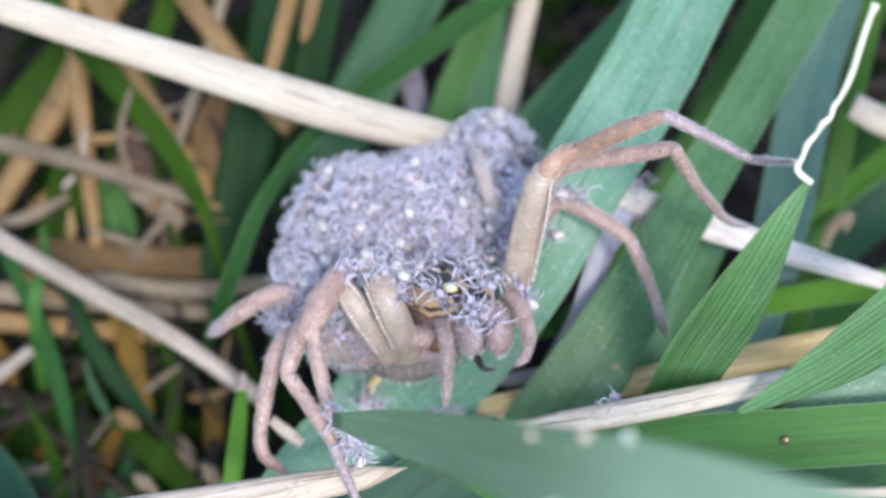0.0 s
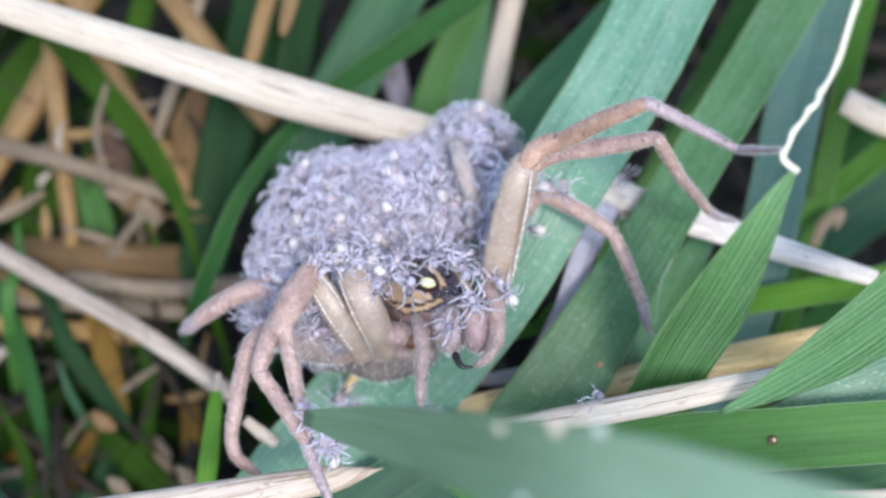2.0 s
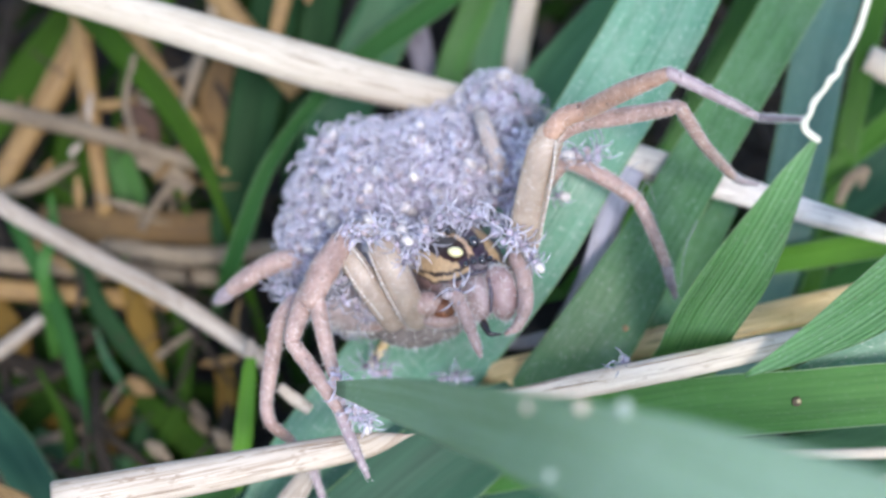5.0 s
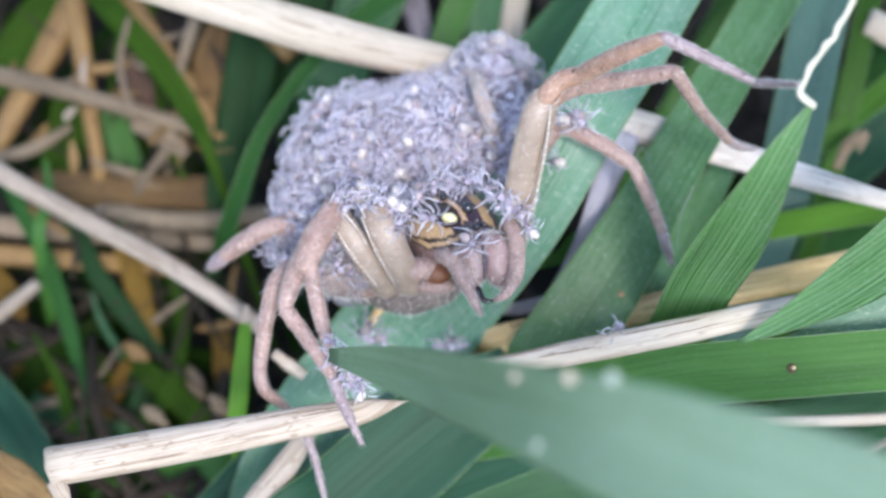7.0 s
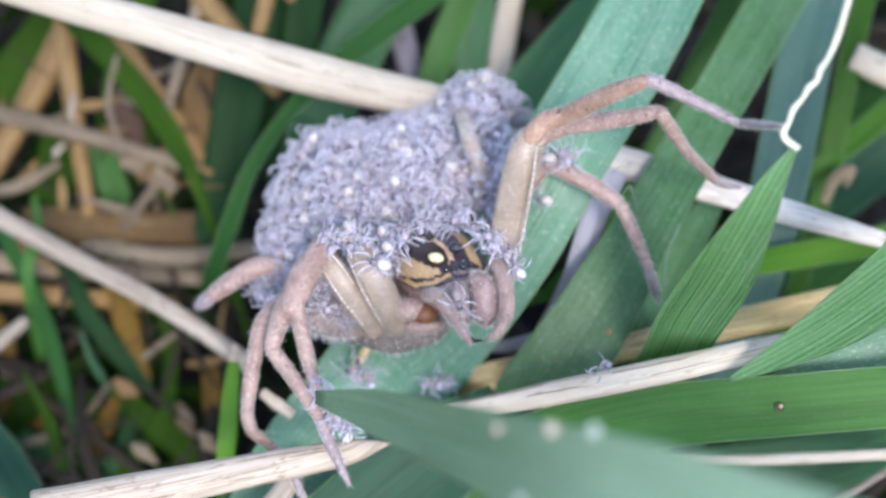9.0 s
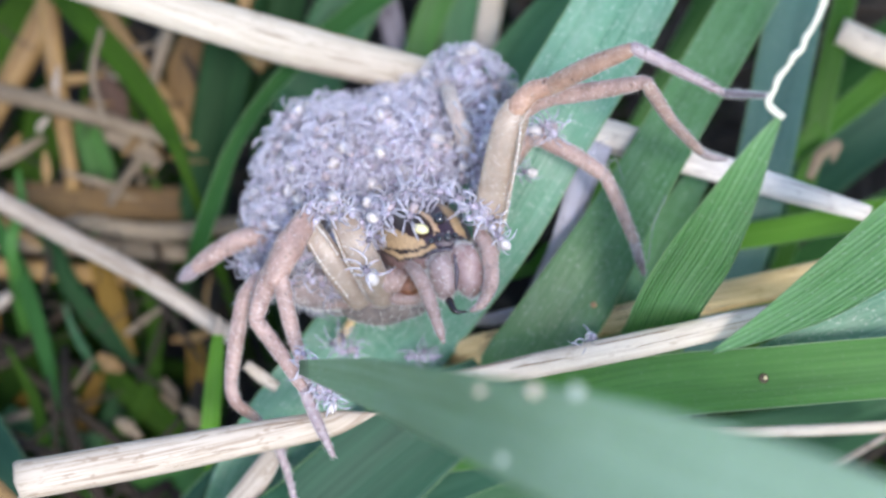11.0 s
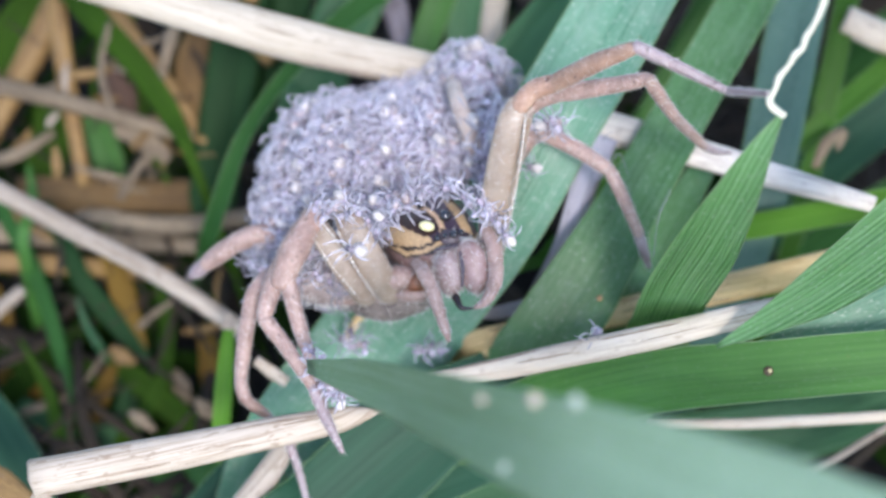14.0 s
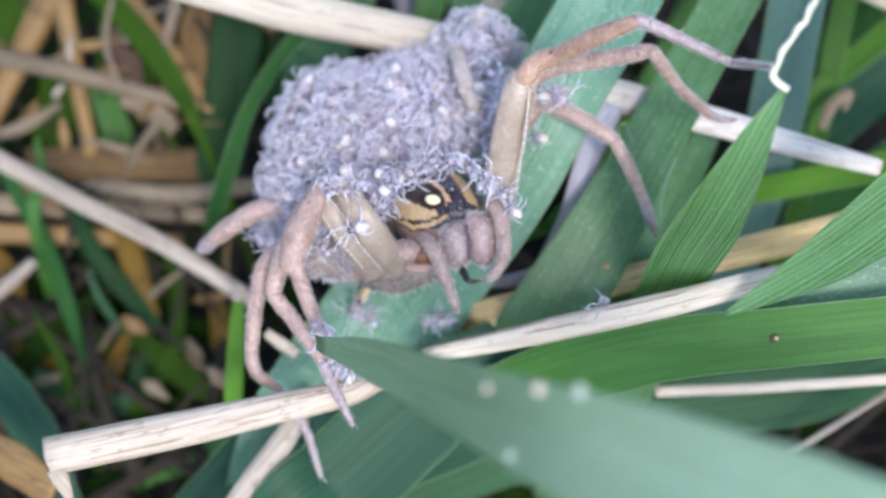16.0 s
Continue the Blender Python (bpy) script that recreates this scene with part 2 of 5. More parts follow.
GREY_STRAW = straw_material("straw_grey", (0.125, 0.09, 0.052), (0.28, 0.21, 0.135), (0.075, 0.05, 0.03), 0.75)
MAUVE_STRAW = straw_material("straw_mauve", (0.31, 0.295, 0.335), (0.51, 0.48, 0.545), (0.27, 0.25, 0.28), 0.75)
RUSTY_LEAF = straw_material("leaf_rusty", (0.045, 0.022, 0.013), (0.09, 0.048, 0.03), (0.024, 0.012, 0.008), 0.8)
# old straw, darkened in colour for the shade under the blades
SHADED_THATCH = straw_material("thatch", (0.014, 0.009, 0.005), (0.045, 0.029, 0.014), (0.008, 0.005, 0.003), 0.9)
# low shoots: green taken almost to black to stand for shade
SHADED_LOW_LEAF = leaf_material("blade_low_shaded", (0.006, 0.02, 0.0015), (0.014, 0.042, 0.003), (0.03, 0.06, 0.009), 0.8, 0.25, gloss=0.08)
DRY_TIP = straw_material("withered_tip", (0.66, 0.63, 0.46), (0.82, 0.8, 0.66), (0.42, 0.4, 0.24))
MARGIN = leaf_material("blade_margin", (0.14, 0.25, 0.09), (0.24, 0.36, 0.17), (0.36, 0.46, 0.28), 0.4, 0.3)
CRACK = plain_material("straw_crack", (0.24, 0.165, 0.11), 0.8)
# the mauve straw again, dimmed in its colour
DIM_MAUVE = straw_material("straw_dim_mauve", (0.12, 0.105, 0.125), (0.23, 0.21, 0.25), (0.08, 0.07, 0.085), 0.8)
SHADED_SOIL = soil_material()
LEG = hide_material("leg_hide", (0.155, 0.09, 0.075), (0.43, 0.288, 0.24), (0.72, 0.585, 0.545), sub=0.4, dots=0.45)
PALE_LEG = hide_material("pale_leg_hide", (0.3, 0.22, 0.18), (0.52, 0.41, 0.345), (0.72, 0.63, 0.58), 2.5, 0.45, 0.3)
FEMUR = hide_material("femur_hide", (0.23, 0.165, 0.12), (0.37, 0.28, 0.21), (0.56, 0.46, 0.39), 1.6, 0.32, 0.3)
RIDGE = hide_material("femur_ridge", (0.34, 0.26, 0.19), (0.5, 0.41, 0.33), (0.74, 0.66, 0.59), 2.5, 0.35, 0.3)
DARK_HIDE = hide_material("dark_hide", (0.03, 0.02, 0.028), (0.1, 0.075, 0.09), (0.3, 0.26, 0.3), 2.5, 0.4)
RED_JAW = hide_material("red_jaw_hide", (0.115, 0.044, 0.034), (0.36, 0.235, 0.215), (0.56, 0.47, 0.47), 1.2, 0.36)
RUSSET = hide_material("russet_hide", (0.2, 0.095, 0.06), (0.47, 0.285, 0.2), (0.7, 0.56, 0.48), dots=0.7)
ROSY = hide_material("rosy_hide", (0.19, 0.11, 0.09), (0.42, 0.275, 0.225), (0.7, 0.57, 0.5), sub=0.4, dots=0.5)
SHIN = hide_material("shin_hide", (0.18, 0.125, 0.125), (0.37, 0.285, 0.29), (0.62, 0.54, 0.56), sub=0.4, dots=0.5)
BELLY = hide_material("belly_hide", (0.075, 0.056, 0.045), (0.215, 0.168, 0.142), (0.44, 0.38, 0.335), 2.0, 0.75)
FLANK = hide_material("flank_hide", (0.14, 0.1, 0.09), (0.33, 0.255, 0.235), (0.54, 0.46, 0.44), 2.0, 0.7)
JAW = hide_material("jaw_hide", (0.14, 0.08, 0.068), (0.39, 0.28, 0.26), (0.64, 0.53, 0.52), 1.5, 0.4)
HAIR = plain_material("down", (0.88, 0.82, 0.76), 0.18)
CARAPACE = carapace_material()
EYE_DARK = plain_material("eye_black", (0.012, 0.01, 0.014), 0.08, 0, 0, 1.0)
# reflected eyeshine painted as a pale yellow base colour
EYE_SHINE = plain_material("eye_shine", (0.92, 0.8, 0.42), 0.12, 0, 0, 1.0)
FANG = plain_material("fang", (0.02, 0.012, 0.01), 0.2, 0, 0, 0.6)
AMBER = plain_material("amber_hide", (0.22, 0.085, 0.04), 0.35, 0, 0.2)
YOUNG_LEG = plain_material("young_leg", (0.7, 0.66, 0.72), 0.3, 0.3, 0.7, alpha=0.4)
YOUNG_HEAD = plain_material("young_head", (0.34, 0.29, 0.35), 0.4, 0.5, 0.3, 0, 8)
YOUNG_BODY = plain_material("young_body", (0.49, 0.44, 0.51), 0.5, 0.25, 0.7, 0, 7)
# filling under the young; its pale colour keeps the gaps from going dark
YOUNG_FILL = plain_material("young_mass", (0.58, 0.535, 0.61), 0.6, 0.1, 0.6, 0, 3)
YOUNG_PALE = plain_material("young_body_pale", (0.62, 0.555, 0.52), 0.5, 0.2, 0.4, 0, 6)
YOUNG_WARM = plain_material("young_body_warm", (0.49, 0.395, 0.395), 0.5, 0.25, 0.6, 0, 7)
WAX = plain_material("waxy_spot", (0.32, 0.38, 0.31), 0.6)
PEACH_WAX = plain_material("peach_spot", (0.4, 0.34, 0.26), 0.6)
BROWN_SPOT = plain_material("brown_spot", (0.07, 0.045, 0.015), 0.6)
TAN_SPOT = plain_material("tan_spot", (0.32, 0.2, 0.09), 0.6)
POLLEN = plain_material("pollen", (0.6, 0.5, 0.25), 0.6)


# ---- building helpers ----
def curve_points(pts, n):
    """n + 1 places along a smooth curve through pts, and the curve's own place numbers there."""
    p = [Vector(q) for q in pts]
    p = [p[0] * 2 - p[1]] + p + [p[-1] * 2 - p[-2]]
    out = []
    for i in range(n + 1):
        s = i / n * (len(pts) - 1)
        k = min(int(s), len(pts) - 2)
        t = s - k
        a, b, c, d = p[k:k + 4]
        out.append((0.5 * (2 * b + (c - a) * t + (2 * a - 5 * b + 4 * c - d) * t * t + (3 * b - a - 3 * c + d) * t ** 3), s))
    return out


def along(values, s):
    k = min(int(s), len(values) - 2)
    return values[k] + (values[k + 1] - values[k]) * (s - k)


def link(name, bm, material, m=None, smooth=True):
    """A bmesh in millimetres as one object at the pose m (in millimetres)."""
    me = bpy.data.meshes.new(name)
    bmesh.ops.scale(bm, vec=(MM, MM, MM), verts=bm.verts)
    bmesh.ops.recalc_face_normals(bm, faces=bm.faces)
    for f in bm.faces:
        f.smooth = smooth
    bm.to_mesh(me)
    bm.free()
    for q in material if isinstance(material, (list, tuple)) else [material]:
        me.materials.append(q)
    ob = new(name, me)
    if m is not None:
        ob.matrix_basis = in_metres(m)
    return ob


def in_metres(m):
    m = m.copy()
    m.translation = m.translation * MM
    return m


def empty(name, at):
    ob = new(name)
    ob.empty_display_size = 0.001
    ob.location = Vector(at) * MM
    return ob


def part(name, bm, material, parent, label="", m=None):
    """One mesh under a thing or part; m is its place in the world, in millimetres."""
    ob = link(name, bm, material)
    ob.parent = parent
    top = Matrix.Identity(4)
    p = parent
    chain = []
    while p:
        chain.append(p)
        p = p.parent
    for q in reversed(chain):
        top = top @ q.matrix_basis
    ob.matrix_basis = top.inverted() @ (in_metres(m) if m is not None else Matrix.Identity(4))
    if label:
        tagged(ob, label)
    return ob


def strip(bm, pts, widths, thick=0.12, across=8, steps=36, twist=0.0, fold=0.12, ridges=0, ripple=0.0, seed=0, ridge=0.03, smooth_tip=0.0):
    """A grass blade: a folded, ribbed band with two faces, along a curve; returns its two edges."""
    uv = bm.loops.layers.uv.verify()
    line = curve_points(pts, steps)
    rows, run, last = [], 0.0, None
    for i, (c, s) in enumerate(line):
        a, b = line[max(i - 1, 0)][0], line[min(i + 1, steps)][0]
        t = (b - a).normalized()
        w = max(along(widths, s), 0.03)
        ang = twist[0] + (twist[1] - twist[0]) * i / steps if isinstance(twist, tuple) else twist
        side = t.cross(FACE)
        side = (Matrix.Rotation(radians(ang), 3, t) @ side).normalized()
        nrm = side.cross(t).normalized()
        if nrm.dot(FACE) < 0 and abs(ang) < 80:
            nrm = -nrm
        run += 0 if last is None else (c - last).length
        last = c
        top, bot = [], []
        for j in range(across + 1):
            q = j / across * 2 - 1
            lift = fold * q * q * w * 0.5 - 0.012 * w * math.exp(-(q / 0.06) ** 2)
            grown = min(1.0, max(0.0, (i / steps - smooth_tip) * 4)) if smooth_tip else 1.0
            grown *= 0.65 + 0.7 * noise.noise((run * 0.12, q * 2.3, seed * 1.9)) if smooth_tip else 1.0
            lift += (ridge * grown * math.cos(q * ridges * math.pi) if ridges else 0) + ripple * noise.noise((run * 0.25, q * 1.5, seed * 3.7))
            edge = w * 0.5 * (1 + 0.03 * noise.noise((run * 0.6, q * 9, seed)))
            v = c + side * q * edge + nrm * lift
            top.append((bm.verts.new(v), (q * w * 0.5 + seed * 7, run)))
            bot.append((bm.verts.new(v - nrm * thick * (1 - 0.7 * q * q)), (q * w * 0.5 + seed * 7, run)))
        rows.append((top, bot))

    def quad(*vs):
        f = bm.faces.new([v for v, _ in vs])
        for lp, (_, t2) in zip(f.loops, vs):
            lp[uv].uv = t2
    for (t0, b0), (t1, b1) in zip(rows, rows[1:]):
        for j in range(across):
            quad(t0[j], t0[j + 1], t1[j + 1], t1[j])
            quad(b0[j + 1], b0[j], b1[j], b1[j + 1])
        quad(t0[0], t1[0], b1[0], b0[0])
        quad(t0[across], b0[across], b1[across], t1[across])
    for t, b in (rows[0], rows[-1]):
        for j in range(across):
            quad(t[j], t[j + 1], b[j + 1], b[j])
    return [t[0][0].co.copy() for t, b in rows], [t[-1][0].co.copy() for t, b in rows]


def rod(bm, pts, widths, flat=0.7, sides=12, steps=24, rough=0.03, seed=0, ragged=0.0, cup=0.0):
    """A straw: a slightly flattened, fluted tube with closed ends; ragged lets an end splinter."""
    uv = bm.loops.layers.uv.verify()
    line = curve_points(pts, steps)
    rings, run, last = [], 0.0, None
    for i, (c, s) in enumerate(line):
        t = (line[min(i + 1, steps)][0] - line[max(i - 1, 0)][0]).normalized()
        side = t.cross(FACE).normalized()
        nrm = side.cross(t)
        w = along(widths, s) * 0.5
        run += 0 if last is None else (c - last).length
        last = c
        ring = []
        for j in range(sides + 1):
            a = j / sides * 2 * math.pi
            k = w * (1 + rough * math.cos(a * 5 + seed) + rough * 1.5 * noise.noise((math.cos(a) + seed, math.sin(a), run * 0.3)))
            v = c + side * math.cos(a) * k + nrm * math.sin(a) * k * flat
            if ragged and i in (0, steps):
                v += t * (ragged * noise.noise((math.cos(a) * 3, math.sin(a) * 3, seed + i)) * (1 if i else -1))
            ring.append((v, (a * w + seed * 5, run)))
        rings.append(ring)
    vs = [[bm.verts.new(v) for v, _ in r[:-1]] for r in rings]
    for r0, r1, a, b in zip(vs, vs[1:], rings, rings[1:]):
        for j in range(sides):
            k = (j + 1) % sides
            f = bm.faces.new((r0[j], r0[k], r1[k], r1[j]))
            for lp, q in zip(f.loops, (a[j][1], a[j + 1][1], b[j + 1][1], b[j][1])):
                lp[uv].uv = q
    for ring, r, s in ((vs[0], rings[0], -1), (vs[-1], rings[-1], 1)):
        c = sum((v.co for v in ring), Vector()) / sides
        mid = bm.verts.new(c - (line[-1][0] - line[0][0]).normalized() * s * cup)
        for j in range(sides):
            f = bm.faces.new((ring[j], ring[(j + 1) % sides], mid))
            for lp in f.loops:
                lp[uv].uv = (r[j][1][0] * 0.2, 0.3)


def limb(bm, pts, widths, sides=12, steps=14, hairs=0, hair=0.22, seed=0, flat=1.0, pinch=0.0):
    """A jointed animal's limb piece: a round tapered tube with domed ends and short down."""
    r = random.Random(seed)
    line = curve_points(pts, steps)
    axis0 = (line[1][0] - line[0][0]).normalized()
    ref = axis0.orthogonal().normalized()
    rings = []
    for i, (c, s) in enumerate(line):
        t = (line[min(i + 1, steps)][0] - line[max(i - 1, 0)][0]).normalized()
        ref = (ref - t * ref.dot(t)).normalized()
        w = along(widths, s) * 0.5 * (1 + 0.05 * noise.noise((s * 3, seed, 0)))
        e = min(i, steps - i) / steps
        w *= 1 - pinch * math.exp(-(e / 0.07) ** 2)
        rings.append((c, t, ref.copy(), t.cross(ref), w))
    for end, sign in ((0, -1), (-1, 1)):
        c, t, u, v, w = rings[end]
        caps = [(c + t * sign * w * 0.45, t, u, v, w * 0.85), (c + t * sign * w * 0.75, t, u, v, w * 0.45)]
        rings = (caps[::-1] + rings) if end == 0 else (rings + caps)

    def out_at(u, v, w, a):
        o = (u * math.cos(a) + v * math.sin(a)) * w
        return o - FACE * o.dot(FACE) * (1 - flat)
    vs = [[bm.verts.new(c + out_at(u, v, w, j / sides * 6.2832)) for j in range(sides)] for c, t, u, v, w in rings]
    for a, b in zip(vs, vs[1:]):
        for j in range(sides):
            bm.faces.new((a[j], a[(j + 1) % sides], b[(j + 1) % sides], b[j]))
    bm.faces.new(vs[0][::-1])
    bm.faces.new(vs[-1])
    for _ in range(hairs):
        c, t, u, v, w = rings[r.randrange(2, len(rings) - 2)]
        a = r.random() * 6.2832
        out = u * math.cos(a) + v * math.sin(a)
        spike(bm, c + out_at(u, v, w, a) * 0.96 + t * r.uniform(-0.3, 0.3), (out + t * r.uniform(0.2, 1.3)).normalized() * hair * r.uniform(0.5, 1.3), 0.009)


def spike(bm, at, way, thick):
    a = way.orthogonal().normalized() * thick
    b = way.cross(a).normalized() * thick
    v = [bm.verts.new(at + a), bm.verts.new(at - a * 0.5 + b * 0.87), bm.verts.new(at - a * 0.5 - b * 0.87), bm.verts.new(at + way)]
    for i, j in ((0, 1), (1, 2), (2, 0)):
        f = bm.faces.new((v[i], v[j], v[3]))
        f.material_index = 1


def ball(bm, at, radii, turn=None, seg=16, rings=10, lump=0.0, seed=0, material=0):
    """An egg-shaped body, a little uneven."""
    m = Matrix.Translation(at) @ (turn.to_4x4() if turn else Matrix.Identity(4)) @ Matrix.Diagonal((*radii, 1))
    made = bmesh.ops.create_uvsphere(bm, u_segments=seg, v_segments=rings, radius=1, matrix=m)
    for v in made["verts"]:
        if lump:
            d = v.co - Vector(at)
            v.co += d * lump * noise.noise(v.co * 0.9 + Vector((seed, 0, 0)))
        for f in v.link_faces:
            f.material_index = material


def frame_of(at, ahead, up):
    """A pose whose -y looks ahead and whose z is up."""
    y = -Vector(ahead).normalized()
    x = y.cross(Vector(up)).normalized()
    z = x.cross(y)
    m = Matrix((x, y, z)).transposed().to_4x4()
    m.translation = at
    return m


count = [0]


def blade(label, pts, widths, material, group="grass blades", name="grass_blade", rooted=True, reach=0.0, margin=0.0, **shape):
    """A blade of grass; a rooted one runs on from its last point down into the soil."""
    count[0] += 1
    bm = bmesh.new()
    if rooted and pts[-1][2] > -5:
        a, b = Vector(pts[-2]), Vector(pts[-1])
        way = Vector((b.x - a.x, b.y - a.y, 0)).normalized()
        pts, widths = list(pts), list(widths)
        if reach:
            pts += [b + (b - a).normalized() * reach * 0.5, b + way * reach + Vector((0, 0, (-8 - b.z) * 0.3))]
            widths += [widths[-1]] * 2
        pts.append(b + way * (reach * 1.4 + (b.z + 8) * 0.35) + Vector((0, 0, -8 - b.z)))
        widths.append(max(widths[-1] * 0.8, 0.6))
    if not margin and max(widths) > 1.2 and material not in (SHADED_DEEP_LEAF, SHADED_NIGHT_LEAF, YELLOW_LEAF, NEAR_LEAF):
        margin = 0.04
    edges = strip(bm, pts, widths, seed=count[0], **shape)
    ob = tagged(link(name, bm, material), label, "grass blade", group)
    for edge in edges if margin else ():
        bm = bmesh.new()
        rod(bm, edge[::2], [margin] * len(edge[::2]), 0.8, 6, len(edge) - 1, 0.1, count[0])
        part("margin", bm, MARGIN, ob, "thin pale margin of the blade")
    return ob


def straw(label, pts, widths, material, group="dry straws", name="dry_straw", cracks=0, **shape):
    count[0] += 1
    bm = bmesh.new()
    rod(bm, pts, widths, seed=count[0], **shape)
    ob = tagged(link(name, bm, material), label, "straw", group)
    r = random.Random(count[0])
    line = curve_points(pts, 60)
    for _ in range(cracks or (2 if max(widths) > 1.0 and name == "dry_straw" else 0)):
        n, a = r.randrange(5, 14), r.uniform(0.25, 2.9)
        k = r.randrange(4, 55 - n)
        run = []
        for i in range(k, k + n):
            c, at = line[i]
            t = (line[i + 1][0] - line[i - 1][0]).normalized()
            side = t.cross(FACE).normalized()
            a += r.uniform(-0.03, 0.03)
            run.append(c + (side * math.cos(a) + side.cross(t) * math.sin(a) * shape.get("flat", 0.7)) * along(widths, at) * 0.5 * 0.985)
        bm = bmesh.new()
        w = r.uniform(0.035, 0.08)
        rod(bm, run, [w * 0.3] + [w] * (n - 2) + [w * 0.3], 0.6, 6, n * 2, 0.2, a)
        part("crack", bm, CRACK, ob, "dark crack along the straw")
    return ob


# ---- the ground ----
def ground():
    fine = [i * 3.0 - 120 for i in range(81)]
    axis = [-40000, -4000, -900, -300, -160] + fine + [160, 300, 900, 4000, 40000]
    bm = bmesh.new()
    grid = []
    for y in axis:
        row = []
        for x in axis:
            near = max(0.0, 1 - max(abs(x), abs(y)) / 200)
            row.append(bm.verts.new((x, y, -9 + near * (5 * noise.noise((x * 0.045, y * 0.045, 0)) + 2 * noise.noise((x * 0.2, y * 0.2, 3))))))
        grid.append(row)
    for r0, r1 in zip(grid, grid[1:]):
        for j in range(len(axis) - 1):
            bm.faces.new((r0[j], r0[j + 1], r1[j + 1], r1[j]))
    tagged(link("ground", bm, SHADED_SOIL), "crumbly soil under the grass, its colour darkened as in shade", "ground", kind="structure")


ground()


def litter():
    """Old thatch and low green shoots that nobody could count, between the blades and the soil."""
    r = random.Random(11)
    bm = bmesh.new()
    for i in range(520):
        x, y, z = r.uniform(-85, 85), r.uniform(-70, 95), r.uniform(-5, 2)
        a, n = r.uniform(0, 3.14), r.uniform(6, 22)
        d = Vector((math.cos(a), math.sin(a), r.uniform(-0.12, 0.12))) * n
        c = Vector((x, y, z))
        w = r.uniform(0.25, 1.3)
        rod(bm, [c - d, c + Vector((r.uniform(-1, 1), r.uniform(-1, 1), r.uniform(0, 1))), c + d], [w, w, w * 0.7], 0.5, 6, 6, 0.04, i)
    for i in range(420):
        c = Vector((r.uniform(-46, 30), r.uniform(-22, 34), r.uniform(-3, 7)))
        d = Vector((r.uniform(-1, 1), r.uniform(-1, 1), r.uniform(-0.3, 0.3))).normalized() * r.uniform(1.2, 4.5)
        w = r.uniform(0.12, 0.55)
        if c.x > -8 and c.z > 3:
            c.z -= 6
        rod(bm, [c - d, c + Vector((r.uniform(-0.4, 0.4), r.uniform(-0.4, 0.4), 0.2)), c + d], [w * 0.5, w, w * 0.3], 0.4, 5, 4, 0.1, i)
    tagged(link("dry_thatch", bm, [SHADED_THATCH]), "tangled dry thatch on the soil, its tan darkened as in shade", "thatch", kind="stuff")
    bm = bmesh.new()
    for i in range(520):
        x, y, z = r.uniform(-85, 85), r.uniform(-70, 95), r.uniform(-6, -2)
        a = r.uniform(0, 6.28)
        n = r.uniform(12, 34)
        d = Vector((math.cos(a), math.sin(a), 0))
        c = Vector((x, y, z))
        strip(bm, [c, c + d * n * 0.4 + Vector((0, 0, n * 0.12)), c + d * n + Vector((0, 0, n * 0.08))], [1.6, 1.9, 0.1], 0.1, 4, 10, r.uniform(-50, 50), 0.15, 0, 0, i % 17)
    tagged(link("low_grass", bm, [SHADED_LOW_LEAF]), "low green grass shoots in the thatch, coloured as in shade", "grass", kind="stuff")


litter()

# ---- straws ----
straw("long pale weathered straw lying across behind the spider", [(-50.74, 9.59, 34.06), (-29.97, 4.74, 30.45), (-15.24, 1.61, 27.49), (-7.61, 0.27, 25.56), (0.55, -0.88, 23.74), (6.82, -1.68, 22.12)],
      [1.92, 1.92, 2.42, 2.72, 2.34, 2.09], CREAM_STRAW, flat=0.55, cracks=7)
stub = straw("broken pale straw stub with a splintered end", [(-20.34, -26.52, 23.37), (-14.20, -25.49, 23.62), (-8.38, -24.40, 23.79), (-4.27, -23.58, 23.80), (-2.06, -22.98, 23.68)],
      [2.09, 1.97, 1.71, 1.37, 0.12], STRAW, flat=0.6, ragged=0.5, cup=-0.3, cracks=9)
sliver_bm = bmesh.new()
rod(sliver_bm, [(-20.02, -27.13, 23.13), (-19.70, -27.72, 22.91), (-19.34, -28.49, 22.23)], [1.04, 0.99, 0.52], flat=0.3, steps=8, ragged=0.4)
part("frayed_sliver", sliver_bm, STRAW, stub, "frayed sliver hanging from the broken end")
straw("white straw lying across below the spider", [(-0.44, -20.72, 21.52), (6.53, -20.40, 24.02), (12.33, -20.02, 25.97), (18.76, -18.47, 25.94), (23.80, -16.78, 24.95)],
      [0.92, 1.35, 1.41, 1.23, 1.10], WHITE_STRAW, flat=0.5, cracks=6)
straw("golden straw passing under the blades", [(1.74, -16.75, 17.24), (2.69, -17.07, 18.66), (3.94, -17.15, 19.55), (6.38, -16.67, 19.82), (12.07, -15.20, 19.40), (20.17, -13.95, 20.82), (27.37, -12.61, 21.59)],
      [1.44, 1.90, 1.77, 1.70, 1.64, 1.77, 1.77], GOLD_STRAW, flat=0.6, cracks=6)
straw("white straw passing behind the blades", [(7.87, -4.56, 24.51), (11.64, -5.83, 24.35), (17.11, -7.23, 23.54), (21.48, -9.01, 23.66), (26.05, -10.79, 23.79)],
      [1.92, 1.99, 1.72, 1.44, 0.97], LIGHTENED_STRAW, flat=0.5, cracks=4)
straw("thin white straw under the front blade", [(12.97, -21.32, 16.56), (20.04, -21.40, 17.09), (27.67, -21.31, 17.72)], [0.65] * 3, WHITE_STRAW, flat=0.5)
